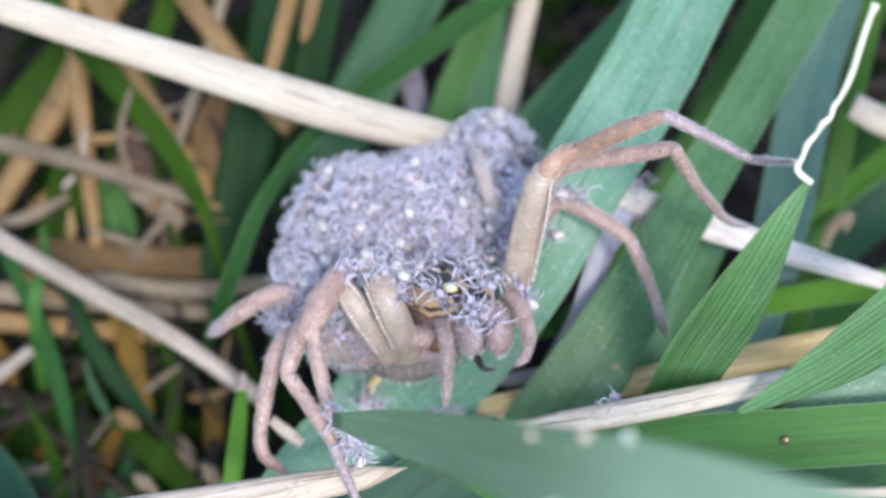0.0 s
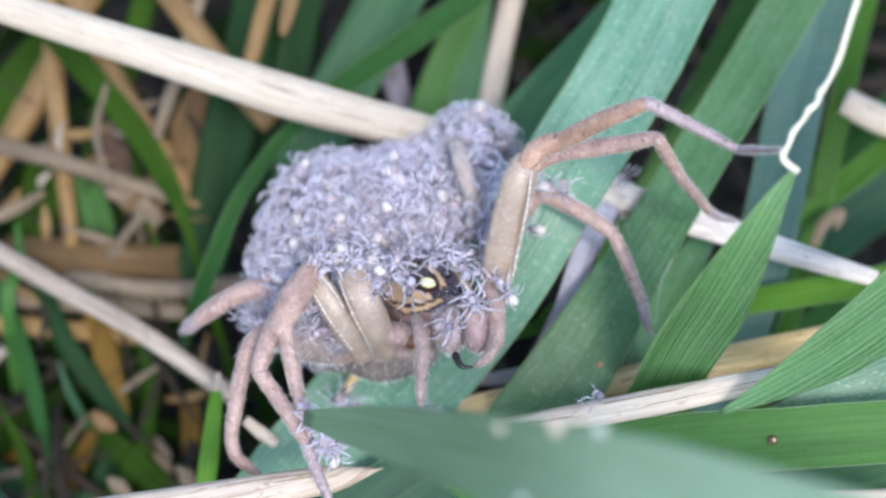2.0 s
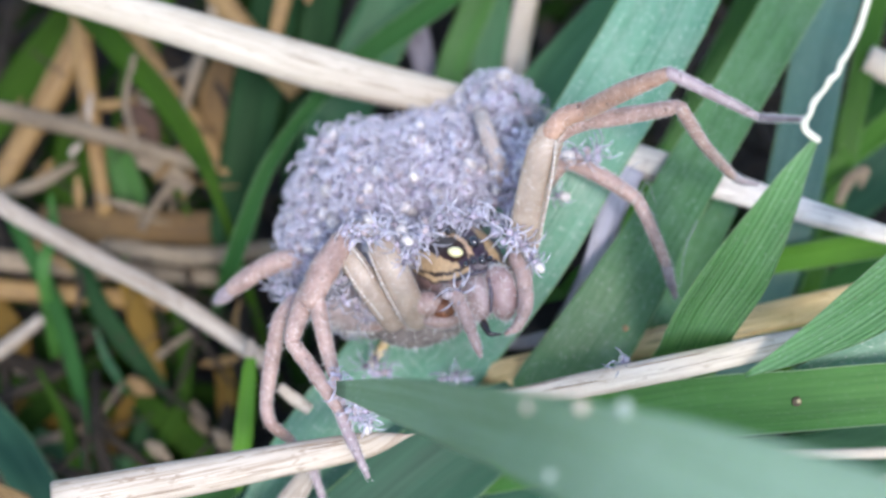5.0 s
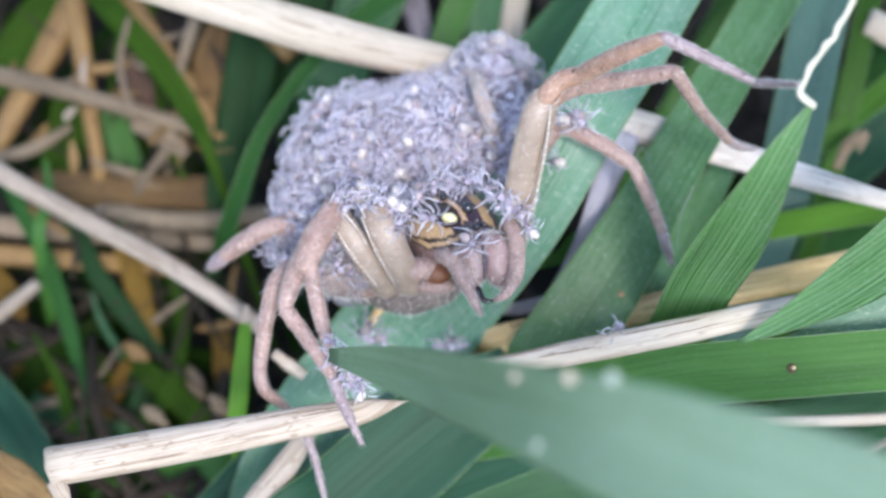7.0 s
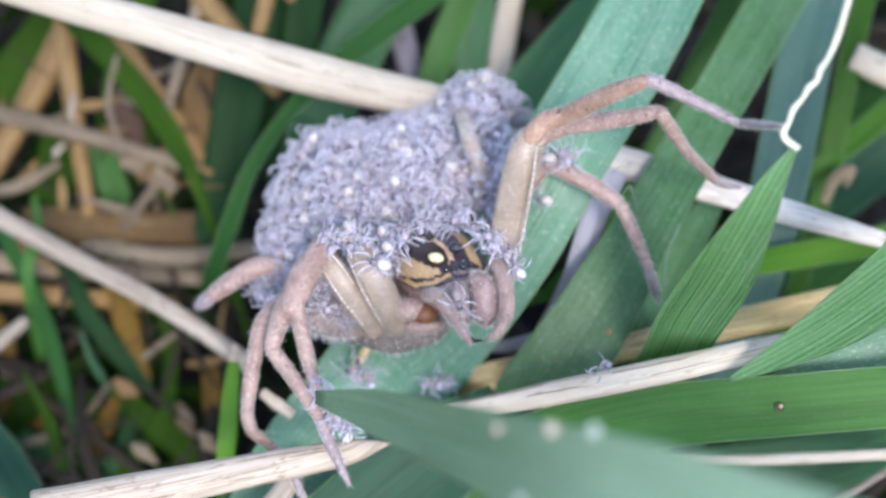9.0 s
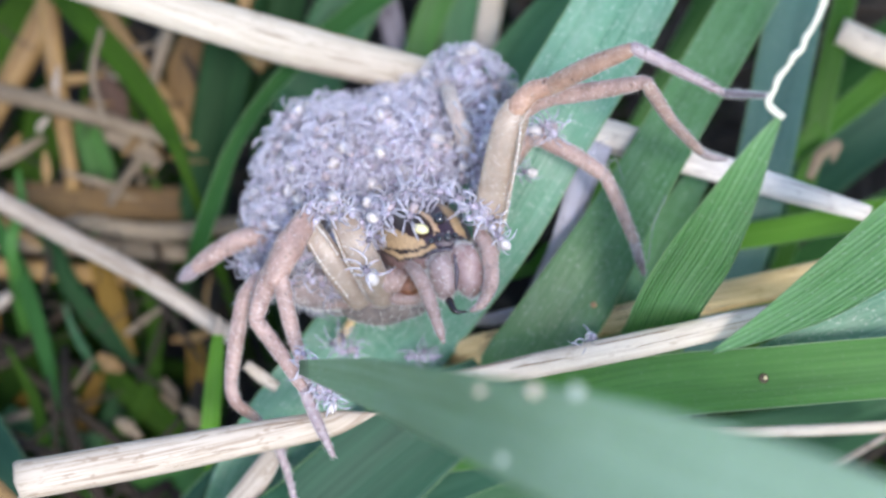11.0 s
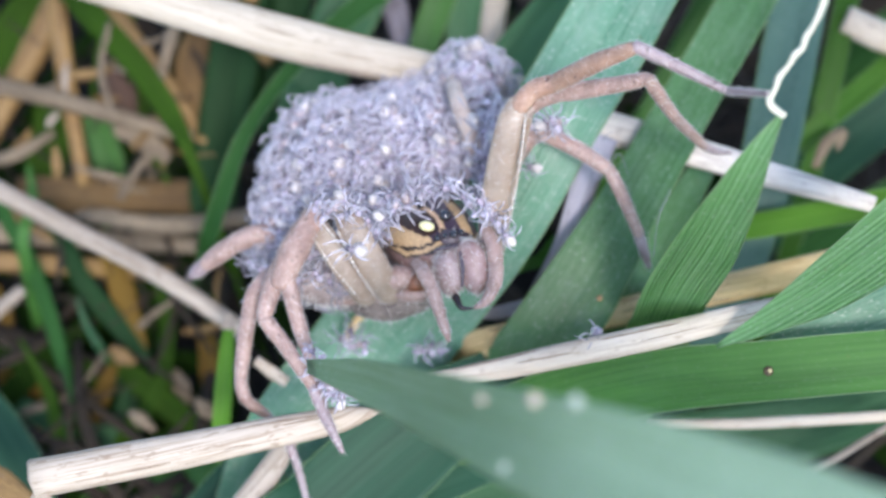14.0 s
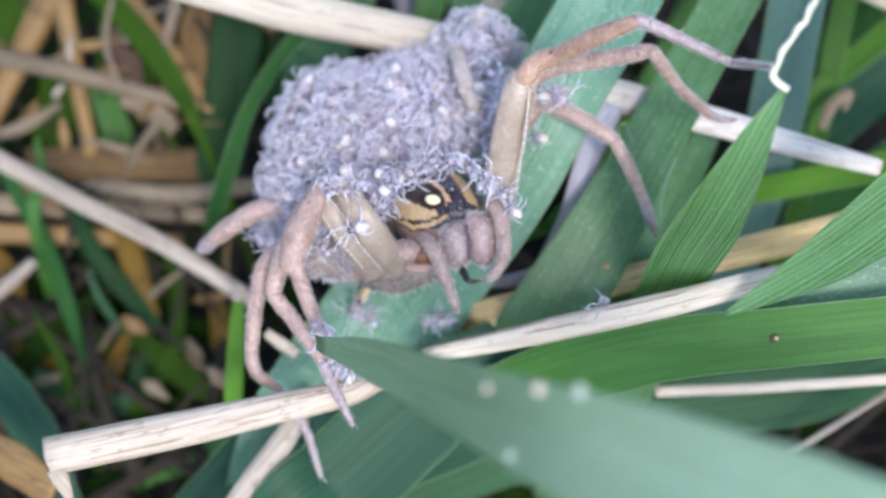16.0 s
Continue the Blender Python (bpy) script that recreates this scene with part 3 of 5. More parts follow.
straw("long pale straw leaning down beside the spider", [(-34.84, 2.04, 13.88), (-29.89, -1.54, 12.97), (-23.78, -5.09, 12.65), (-17.85, -8.43, 12.46), (-11.48, -12.43, 11.07)],
      [1.31, 1.30, 1.34, 1.25, 1.15], DULL_STRAW, flat=0.7, cracks=5)
straw("upright tan straw standing in the thatch", [(-28.02, 24.90, 20.15), (-26.92, 15.30, 14.61), (-26.42, 11.04, 12.15), (-25.63, 6.30, 9.64), (-24.74, 1.60, 7.27)], [1.39, 1.39, 1.48, 1.31, 1.06], TAN_STRAW)
straw("leaning tan straw in the thatch", [(-20.68, 26.45, 18.73), (-26.54, 15.94, 12.66), (-28.97, 11.59, 10.15), (-31.40, 7.30, 8.26), (-34.56, 1.98, 5.76)], [1.93, 1.93, 2.09, 1.91, 1.66], TAN_STRAW)
straw("leaning tan straw in the thatch", [(-29.48, 13.27, 9.39), (-31.87, 8.56, 7.25), (-34.41, 4.53, 4.92)], [1.27] * 3, TAN_STRAW)
straw("grey weathered straw across the thatch", [(-33.93, 7.61, 12.47), (-27.90, 6.46, 11.81), (-22.27, 5.10, 11.03), (-16.64, 3.64, 10.18)], [1.37, 1.29, 1.21, 0.95], GREY_STRAW)
straw("thin straw end in the thatch", [(-33.32, 3.60, 6.70), (-29.86, 4.14, 7.59), (-27.04, 5.18, 8.76)], [0.83, 0.99, 0.57], GREY_STRAW)
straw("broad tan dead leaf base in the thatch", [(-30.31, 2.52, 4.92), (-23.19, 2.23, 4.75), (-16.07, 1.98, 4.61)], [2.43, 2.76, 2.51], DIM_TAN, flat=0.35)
straw("grey straw lying in the thatch", [(-24.78, -0.05, 5.75), (-18.63, -0.76, 5.34), (-10.72, -0.57, 6.60)], [1.07, 1.39, 1.06], GREY_STRAW, flat=0.5)
straw("tan straw lying in the thatch", [(-34.49, 0.17, 3.56), (-27.79, -0.38, 3.25), (-16.74, -1.61, 3.69)], [1.51, 1.67, 1.24], GREY_STRAW, flat=0.5)
straw("tan straw lying in the thatch", [(-34.15, -2.25, 3.32), (-26.28, -2.75, 3.03), (-18.63, -3.81, 3.57)], [1.57, 1.41, 1.07], TAN_STRAW, flat=0.5)
straw("short pale straw end in the thatch", [(-33.13, -8.34, 3.27), (-31.12, -7.23, 3.91), (-28.57, -6.10, 5.71)], [1.05, 1.05, 0.80], DULL_STRAW)
straw("upright cream straw among the blades", [(-14.23, 23.34, 21.56), (-17.05, 12.20, 15.13), (-17.81, 10.22, 13.98), (-18.93, 6.98, 12.11)], [0.96, 0.96, 0.96, 0.80], GREY_STRAW)
straw("tan straw slanting into the thatch", [(-30.16, 24.90, 20.15), (-23.35, 14.24, 13.99), (-21.42, 11.22, 12.25), (-18.63, 7.84, 10.30), (-16.29, 4.71, 9.07)], [1.64, 1.64, 1.64, 1.48, 0.81], TAN_STRAW)
straw("tan straw leaning among the blades", [(-24.48, 23.34, 21.56), (-15.64, 13.59, 15.93), (-13.43, 11.16, 14.52), (-10.61, 8.37, 12.92)], [1.77, 1.77, 1.85, 1.61], TAN_STRAW)
straw("tan straw leaning among the blades", [(-19.66, 3.37, 8.87), (-20.96, 1.96, 8.06), (-22.09, 0.38, 7.15)], [0.65] * 3, GREY_STRAW)
straw("pinkish straw standing among the blades", [(7.56, 21.79, 22.97), (5.55, 12.58, 17.66), (4.88, 9.51, 15.89), (4.37, 6.45, 14.11)], [1.73, 1.73, 1.73, 1.57], WHITE_STRAW)
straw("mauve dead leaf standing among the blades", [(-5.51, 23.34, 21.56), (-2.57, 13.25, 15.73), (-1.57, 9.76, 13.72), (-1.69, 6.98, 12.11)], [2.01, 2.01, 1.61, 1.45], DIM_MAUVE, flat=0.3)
straw("mauve withered leaf hanging under the blades", [(10.70, -6.54, 24.86), (9.36, -9.35, 23.47), (8.29, -11.99, 21.49), (6.83, -13.62, 17.54)], [1.77, 1.56, 1.38, 1.41], MAUVE_STRAW, flat=0.3)
straw("mauve leaf scrap lying under the blades", [(2.94, -14.91, 18.41), (4.53, -14.83, 18.69), (6.71, -14.22, 18.81)], [0.33, 0.86, 0.66], MAUVE_STRAW, flat=0.3)
blade("green blade behind the ribbed blade", [(17.82, -4.59, 19.29), (14.22, -10.72, 18.64), (11.35, -15.61, 16.97)], [1.41, 2.72, 3.02], LEAF)
blade("narrow green blade in the gap beside the spider", [(4.82, -11.90, 17.95), (6.83, -11.50, 18.76), (9.72, -10.97, 19.07)], [0.34, 0.82, 0.88], RICH_LEAF)
straw("pinkish straw end beyond the blades", [(28.01, 6.02, 19.64), (30.44, 4.98, 19.04), (33.79, 3.89, 18.41)], [1.86, 2.01, 1.86], WHITE_STRAW)
straw("curled tan leaf scrap beyond the blades", [(25.38, -3.55, 16.43), (26.11, -2.22, 17.19), (27.21, -1.65, 17.52), (26.84, -2.60, 16.97)], [0.51, 0.80, 0.73, 0.22], GREY_STRAW, flat=0.3)
straw("golden straw under the stub", [(-7.18, -21.31, 17.72), (-8.96, -23.93, 16.78), (-10.98, -26.60, 15.82), (-14.6, -31.4, 14.1)], [0.78, 1.47, 1.79, 1.7], DULL_STRAW, flat=0.4)
straw("short pale straw scrap on the blades", [(-9.82, -17.69, 18.65), (-8.91, -18.31, 18.29), (-7.99, -18.88, 17.97)], [0.59, 0.79, 0.65], STRAW, steps=8)
straw("thin tan straw scrap on the blades", [(-3.41, -15.17, 20.11), (-4.06, -16.02, 19.62), (-4.55, -16.72, 19.21)], [0.52] * 3, GOLD_STRAW, steps=8)
straw("thin pinkish twig beside the front blade", [(29.71, -19.95, 16.19), (25.07, -22.31, 14.83), (20.68, -24.41, 12.47)], [0.33, 0.46, 0.47], DULL_STRAW)
straw("dead leaf scrap at the foot of the stub", [(-27.98, -22.31, 14.83), (-25.01, -24.10, 14.96), (-22.43, -25.99, 15.02)], [1.66, 2.62, 1.94], TAN_STRAW, flat=0.3)

# ---- grass blades ----
front_blade = blade("blurred green blade reaching close past the spider, paled for sky reflection", [(-5.53, -23.43, 30.35), (-2.32, -26.76, 35.94), (1.17, -31.35, 43.67), (4.01, -34.54, 48.42), (7.15, -36.82, 50.91), (11.25, -39.27, 52.38), (17.11, -42.25, 52.97), (30.0, -49.0, 52.0), (48.0, -60.0, 40.0), (66.0, -72.0, 12.0), (72.0, -76.0, -9.0)],
      [0.66, 2.01, 2.78, 3.45, 4.16, 4.85, 4.91, 5.0, 5.0, 4.5, 4.0], NEAR_LEAF, across=14, steps=48, fold=0.1, rooted=False)
ribbed = blade("green ribbed blade with a withered white tip", [(16.24, -16.49, 41.29), (15.40, -17.48, 39.79), (14.66, -18.30, 37.35), (13.84, -18.74, 33.06), (13.33, -18.21, 27.59), (13.04, -17.67, 20.40), (11.39, -19.41, 13.04)],
      [0.20, 1.16, 2.16, 3.28, 3.55, 3.86, 4.18], RIB_LEAF, across=72, steps=44, ridges=18, fold=0.16, ridge=0.06, smooth_tip=0.2, margin=0.05)
blade("broad bluish-green blade under the spider", [(17.44, 10.14, 33.57), (13.62, 3.12, 30.67), (11.67, -0.65, 29.64), (7.53, -6.98, 27.15), (3.75, -11.85, 23.18), (-2.39, -16.57, 18.15), (-8.68, -22.86, 11.63)],
      [5.30, 5.30, 5.37, 5.17, 5.43, 7.69, 7.48], BLUE_LEAF, across=32, steps=50, ridges=14, fold=0.1, ridge=0.012, ripple=0.15, margin=0.06)
broad_blade = blade("broad green blade with a small tan spot", [(27.31, 14.57, 29.54), (22.14, 6.31, 26.74), (19.76, 2.31, 26.16), (15.85, -4.22, 25.28), (12.32, -10.03, 24.23), (9.45, -14.58, 22.76), (6.17, -18.74, 19.66), (6.34, -17.08, 13.23), (7.94, -12.64, 5.40)],
      [3.38, 3.38, 3.30, 3.22, 3.43, 4.34, 5.17, 2.09, 1.54], LEAF, across=28, steps=48, ridges=9, fold=0.12, ridge=0.012, ripple=0.12, margin=0.06)
blade("bluish blade behind the ribbed blade", [(28.74, 17.59, 26.79), (25.38, 8.46, 23.36), (24.19, 5.27, 22.67), (22.85, -0.02, 20.77), (21.17, -6.11, 18.41), (19.46, -10.82, 14.54), (17.36, -14.29, 10.23)],
      [3.46, 3.46, 3.61, 3.56, 3.52, 3.39, 3.14], DUSKY_LEAF, across=12)
blade("narrow dark blade at the side", [(32.06, 19.69, 24.88), (29.08, 9.86, 20.71), (27.83, 5.95, 19.60), (26.63, 1.11, 16.81), (25.57, -3.20, 13.16), (24.51, -6.80, 8.77)], [1.5, 1.5, 1.6, 1.55, 1.4, 1.3], VIVID_LEAF)
blade("narrow green blade crossing at the side", [(34.16, 6.25, 17.47), (29.57, 2.68, 16.56), (25.96, -0.18, 16.06), (23.49, -1.67, 12.89)], [1.91, 1.73, 1.49, 1.14], VIVID_LEAF)
blade("bright yellow-green blade lying across", [(17.47, -8.62, 16.97), (20.40, -8.76, 18.03), (23.60, -8.80, 19.17), (27.05, -8.76, 20.34), (31.42, -8.71, 21.53)], [1.41, 1.60, 1.65, 1.77, 1.68], BRIGHT_LEAF, reach=30.0)
blade("bluish-green blade deep behind the white straw, coloured as shaded", [(36.06, 5.42, 13.53), (30.87, 2.93, 10.93), (27.05, 0.9, 7.45), (24.53, -1.1, 2.83)], [3.4, 4.0, 4.2, 3.6], SHADED_TEAL_LEAF)
blade("green blade deep behind the bright blade, darkened as in shade", [(39.24, 1.41, 8.9), (33.14, -1.21, 6.24), (28.43, -3.4, 2.66), (25.87, -5.64, -2.1)], [3.6, 4.4, 4.4, 3.8], SHADED_GREEN_LEAF)
blade("green blade deep at the side, darkened as in shade", [(37.58, 13.17, 13.38), (32.99, 10.6, 10.74), (29.42, 8.19, 7.04), (26.98, 5.26, 3.04)], [2.6, 3.2, 3.4, 2.8], SHADED_GREEN_LEAF)
blade("ribbed green blade with its tip over the straw", [(15.37, -20.93, 26.60), (17.74, -20.27, 28.14), (20.18, -19.56, 30.28), (22.87, -18.50, 33.20), (25.89, -16.99, 36.38)],
      [0.17, 1.32, 2.59, 3.42, 3.71], RIB_LEAF, across=56, steps=40, ridges=14, fold=0.1, ridge=0.06, reach=30.0, smooth_tip=0.05, margin=0.045)
blade("pale green blade behind the ribbed tip", [(17.43, -20.19, 24.14), (20.61, -19.63, 25.04), (24.05, -18.77, 26.12), (28.13, -17.49, 28.01)], [0.61, 1.79, 2.39, 2.65], BLUE_LEAF, across=12, reach=30.0)
deep_blade = blade("broad deep green blade with a brown speck", [(-0.46, -22.48, 14.73), (3.73, -21.86, 17.86), (7.65, -21.63, 21.00), (12.50, -21.66, 23.87), (18.13, -21.83, 25.50), (23.09, -21.90, 26.62), (27.91, -21.98, 27.72)],
      [1.33, 3.67, 3.98, 3.34, 3.18, 3.13, 3.09], RICH_LEAF, across=24, steps=48, ridges=6, fold=0.1, ridge=0.015, reach=30.0, margin=0.06)
# laid over the bluish blade's lower end as its shaded part
blade("bluish-green blade under the front blade, shade in its colour", [(5.41, -18.31, 18.76), (2.14, -20.23, 17.88), (-1.59, -22.70, 16.69), (-5.62, -25.85, 15.10), (-9.18, -28.93, 13.32)],
      [2.91, 4.85, 5.98, 6.14, 5.82], SHADED_TEAL_LEAF, across=20, steps=36, ridges=6, fold=0.14, ridge=0.012, margin=0.06)
blade("bluish-green blade crossing under the front blade, coloured as shaded", [(-9.47, -26.17, 12.03), (-0.79, -23.54, 14.58), (6.35, -21.85, 17.17), (11.11, -21.07, 18.44)],
      [3.98, 4.26, 3.56, 0.64], SHADED_TEAL_LEAF, rooted=False, across=16, steps=36, ridges=5, fold=0.12, ridge=0.012, margin=0.06)
blade("bluish blade low down, coloured dark for shade", [(7.70, -21.93, 8.12), (14.65, -20.45, 10.13), (23.19, -19.62, 11.77), (31.51, -18.22, 13.73)], [3.56, 4.23, 4.18, 3.78], SHADE_LEAF)
blade("green blade low at the front, coloured for shade", [(-5.25, -24.39, 4.39), (0.58, -22.83, 6.45), (7.70, -21.62, 8.30), (16.61, -20.70, 8.83)], [3.28, 3.97, 3.56, 3.21], SHADE_LEAF)
blade("blade under the stub, coloured as shaded", [(-15.11, -25.64, 5.98), (-10.71, -22.28, 9.07), (-6.48, -18.62, 11.19), (-2.99, -15.14, 12.04)], [5.35, 5.64, 4.93, 4.28], SHADED_TEAL_LEAF)
blade("arched green blade beside the brood", [(13.75, 19.77, 24.81), (-0.15, 10.19, 20.89), (-5.00, 6.47, 19.90), (-8.70, 2.88, 18.98), (-11.52, -1.27, 17.74), (-13.06, -4.22, 15.46), (-14.71, -6.14, 11.47), (-16.32, -4.79, 5.32)],
      [1.7, 1.7, 1.5, 0.95, 0.95, 1.15, 1.15, 0.5], SHADED_GREEN_LEAF, fold=0.2)
blade("dark narrow blade behind the brood", [(6.62, 21.01, 23.68), (2.18, 11.90, 18.42), (0.86, 9.20, 16.86), (-0.35, 6.17, 15.11), (-1.73, 4.06, 12.74)], [2.10, 2.10, 2.10, 1.87, 1.57], RICH_LEAF)
blade("upright blade coloured dark for the shade", [(-10.53, 25.67, 19.44), (-12.47, 15.66, 14.81), (-13.36, 10.40, 12.93), (-14.38, 5.48, 10.09), (-15.55, 0.91, 6.30), (-16.49, -2.55, 1.99)], [3.45, 3.45, 3.66, 3.66, 3.45, 0.17], SHADED_NIGHT_LEAF)
blade("upright blade coloured dark for the shade", [(-7.83, 25.67, 19.44), (-9.28, 16.34, 14.05), (-9.91, 12.39, 11.77), (-10.94, 8.09, 9.29), (-11.98, 3.78, 6.80)], [2.90, 2.90, 2.90, 2.49, 0.17], SHADED_NIGHT_LEAF)
blade("bluish blade behind the straw, shade in its colour", [(1.61, 21.79, 22.97), (-3.70, 12.58, 17.66), (-5.67, 9.17, 15.69), (-7.64, 5.42, 13.52), (-8.91, 3.27, 11.13)], [4.33, 4.33, 4.33, 3.94, 3.18], SHADE_LEAF)
blade("green blade behind the brood", [(4.37, 21.79, 22.97), (3.39, 13.26, 18.05), (3.07, 10.54, 16.48), (2.60, 7.81, 14.90), (1.83, 4.99, 12.12)], [2.36, 2.36, 2.44, 2.20, 1.75], MID_LEAF)
blade("broad dark blade behind the brood", [(20.06, 16.35, 27.92), (11.52, 8.14, 23.17), (8.24, 4.98, 21.35), (5.32, 2.14, 19.71), (2.07, -0.76, 16.88)], [2.92, 2.92, 3.06, 3.06, 2.95], MID_LEAF)
blade("dark blade between the broad blades", [(25.97, 19.46, 25.09), (20.82, 10.54, 19.94), (18.53, 6.58, 17.66), (15.86, 2.29, 15.18), (12.95, -1.79, 11.67)], [2.29, 2.29, 2.44, 2.29, 1.93], RICH_LEAF)
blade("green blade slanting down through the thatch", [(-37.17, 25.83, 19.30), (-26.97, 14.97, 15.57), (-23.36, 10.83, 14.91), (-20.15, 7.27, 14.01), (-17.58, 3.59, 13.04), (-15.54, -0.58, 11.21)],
      [1.79, 1.79, 1.83, 1.73, 1.56, 0.62], SHADED_DEEP_LEAF, fold=0.2)
blade("blurred green blade at the edge of the thatch", [(-19.14, 28.78, 16.62), (-28.19, 18.33, 10.58), (-30.77, 15.34, 8.86), (-33.58, 11.98, 6.92), (-36.81, 7.50, 4.33)], [3.02, 3.02, 3.28, 3.02, 2.59], SHADED_DEEP_LEAF)
blade("green blade low in the thatch", [(-22.35, 9.77, 9.11), (-20.68, 6.15, 7.01), (-19.00, 2.52, 4.92)], [1.67, 1.93, 0.17], SHADED_DEEP_LEAF)
blade("green blade low in the thatch", [(-27.92, 9.52, 6.65), (-28.77, 5.08, 4.09), (-30.91, 1.02, 1.74)], [2.99, 3.24, 0.17], SHADED_DEEP_LEAF)
blade("green blade low in the thatch", [(-25.36, 8.78, 6.22), (-23.86, 4.71, 3.88), (-24.29, 0.28, 1.31)], [2.13, 2.39, 0.17], RICH_LEAF)
blade("green blade leaning out of the shade", [(-32.17, 2.87, 7.43), (-30.66, -0.03, 6.33), (-28.35, -3.95, 4.65), (-26.41, -8.97, 2.91), (-25.41, -12.52, 0.86)], [0.95, 1.1, 1.2, 1.15, 0.4], SHADED_GREEN_LEAF)
blade("green blade leaning out, coloured dark as in shade", [(-28.18, 1.27, 5.35), (-26.63, -1.33, 5.01), (-24.66, -4.84, 3.56), (-21.92, -7.73, 1.89), (-19.65, -10.10, -0.06)], [1.08, 1.31, 1.46, 1.46, 0.41], SHADED_NIGHT_LEAF)
blade("green blade low in the shade", [(-23.66, -8.75, 1.18), (-21.20, -10.77, 0.71), (-18.35, -13.01, -0.01), (-15.84, -14.83, -1.06)], [0.41, 1.79, 1.93, 1.21], SHADED_DEEP_LEAF)
blade("green leaf beside a yellowing one", [(-21.42, -9.57, 0.25), (-21.82, -11.87, -0.62), (-22.80, -14.34, -2.05)], [0.41, 1.62, 1.46], SHADED_NIGHT_LEAF)
blade("small green shoot standing in the thatch", [(-25.21, -5.87, 4.11), (-24.41, -7.76, 3.02), (-23.39, -9.30, 1.56)], [0.16, 0.52, 0.65], SHADE_LEAF, steps=16)
bright = blade("bright green blade with a dry tip", [(-12.11, -13.35, 15.39), (-12.18, -15.02, 15.00), (-12.38, -17.92, 13.90), (-12.67, -19.81, 12.23), (-12.89, -20.64, 10.60)], [0.42, 0.88, 1.15, 1.1, 0.35], BRIGHT_LEAF, fold=0.2)
bm = bmesh.new()
strip(bm, [(-12.07, -13.03, 15.69), (-12.09, -13.45, 15.50), (-12.14, -14.09, 15.31)], [0.14, 0.52, 0.77], steps=10, fold=0.2)
part("dry_tip", bm, DULL_STRAW, bright, "tan withered tip")
blade("bluish blade low down, coloured dark for shade", [(-34.98, -8.42, -0.25), (-29.71, -9.57, 0.25), (-23.96, -10.28, -0.16)], [2.07, 2.46, 1.64], SHADED_DEEP_LEAF)
blade("bluish blade low down, coloured dark for shade", [(-30.22, -12.11, -0.06), (-26.56, -13.69, -0.98), (-19.66, -15.28, -1.89), (-13.29, -15.97, -3.44)], [1.22, 1.62, 1.79, 1.64], SHADE_LEAF)
blade("green blade at the foot of the stub, coloured as shaded", [(-31.42, -13.23, 6.22), (-28.50, -16.66, 6.55), (-26.34, -19.93, 5.82), (-25.23, -23.12, 3.97)], [2.29, 2.98, 2.95, 2.58], SHADED_TEAL_LEAF)
blade("dark green blade behind the stub", [(-24.43, -19.82, -2.20), (-19.84, -18.45, -0.26), (-14.18, -18.12, 1.08)], [3.58, 3.94, 3.12], RICH_LEAF)
blade("yellowing dead leaf in the thatch", [(-23.35, -2.01, 5.19), (-21.89, -5.43, 3.79), (-20.27, -8.94, 1.76)], [1.14, 1.87, 0.16], YELLOW_LEAF, rooted=False)
blade("yellowing dead leaf in the thatch", [(-33.74, -3.04, 2.86), (-31.66, -5.55, 1.41), (-30.83, -7.71, 0.17)], [2.07, 2.32, 0.17], YELLOW_LEAF, rooted=False)
blade("yellowing dead leaf in the thatch", [(-22.70, -10.00, 1.15), (-23.72, -12.11, -0.06), (-24.53, -14.57, -1.49)], [0.81, 1.46, 0.16], YELLOW_LEAF, rooted=False)
blade("yellowing dead leaf in the thatch", [(-16.17, -7.79, 1.27), (-15.96, -9.93, 0.04), (-16.37, -12.41, -1.39)], [1.23, 1.48, 0.16], YELLOW_LEAF, rooted=False)
blade("yellowing tip of a dead leaf", [(-31.76, -9.93, 0.04), (-28.47, -10.99, -0.57), (-25.34, -12.11, -0.06)], [1.07, 1.23, 0.24], YELLOW_LEAF, rooted=False)
straw("thin pinkish straw in the thatch", [(-29.41, -12.88, -0.51), (-26.97, -12.25, -0.14), (-24.29, -11.55, 0.26)], [0.49, 0.81, 0.32], GREY_STRAW)
straw("bent thin twig in the thatch", [(-23.09, -9.35, 2.22), (-24.14, -10.68, 1.46), (-25.37, -11.84, 0.32)], [0.28, 0.36, 0.24], GREY_STRAW)
straw("orange-tan leaf scrap in the thatch", [(-22.81, -9.05, 2.17), (-21.96, -9.70, 2.02), (-21.03, -10.03, 1.60)], [0.48, 1.37, 0.40], TAN_STRAW, flat=0.2)
straw("greyish mauve leaf scrap in the shade", [(-18.53, -10.14, 0.50), (-17.90, -11.24, -0.02), (-17.49, -12.29, -0.86)], [0.65, 1.30, 0.57], GREY_STRAW, flat=0.2)
straw("forked tan straw in the thatch", [(-20.66, -8.06, 3.43), (-19.46, -7.23, 3.91), (-18.01, -6.39, 4.39)], [0.48, 0.56, 0.32], GREY_STRAW)
straw("thin dead stem in the thatch", [(-22.12, 10.16, 15.10), (-22.76, 7.06, 13.31), (-21.72, 4.13, 11.62)], [0.40, 0.56, 0.40], GREY_STRAW)
straw("crumpled brown leaf in the thatch", [(-23.06, 8.91, 10.92), (-21.91, 7.48, 10.09), (-21.17, 5.89, 9.17)], [1.07, 2.05, 0.82], RUSTY_LEAF, flat=0.3)
straw("pale leaf scrap in the thatch", [(-22.14, 4.66, 10.20), (-20.16, 3.96, 9.79), (-18.35, 2.56, 8.98)], [1.21, 1.85, 0.80], GREY_STRAW, flat=0.2)
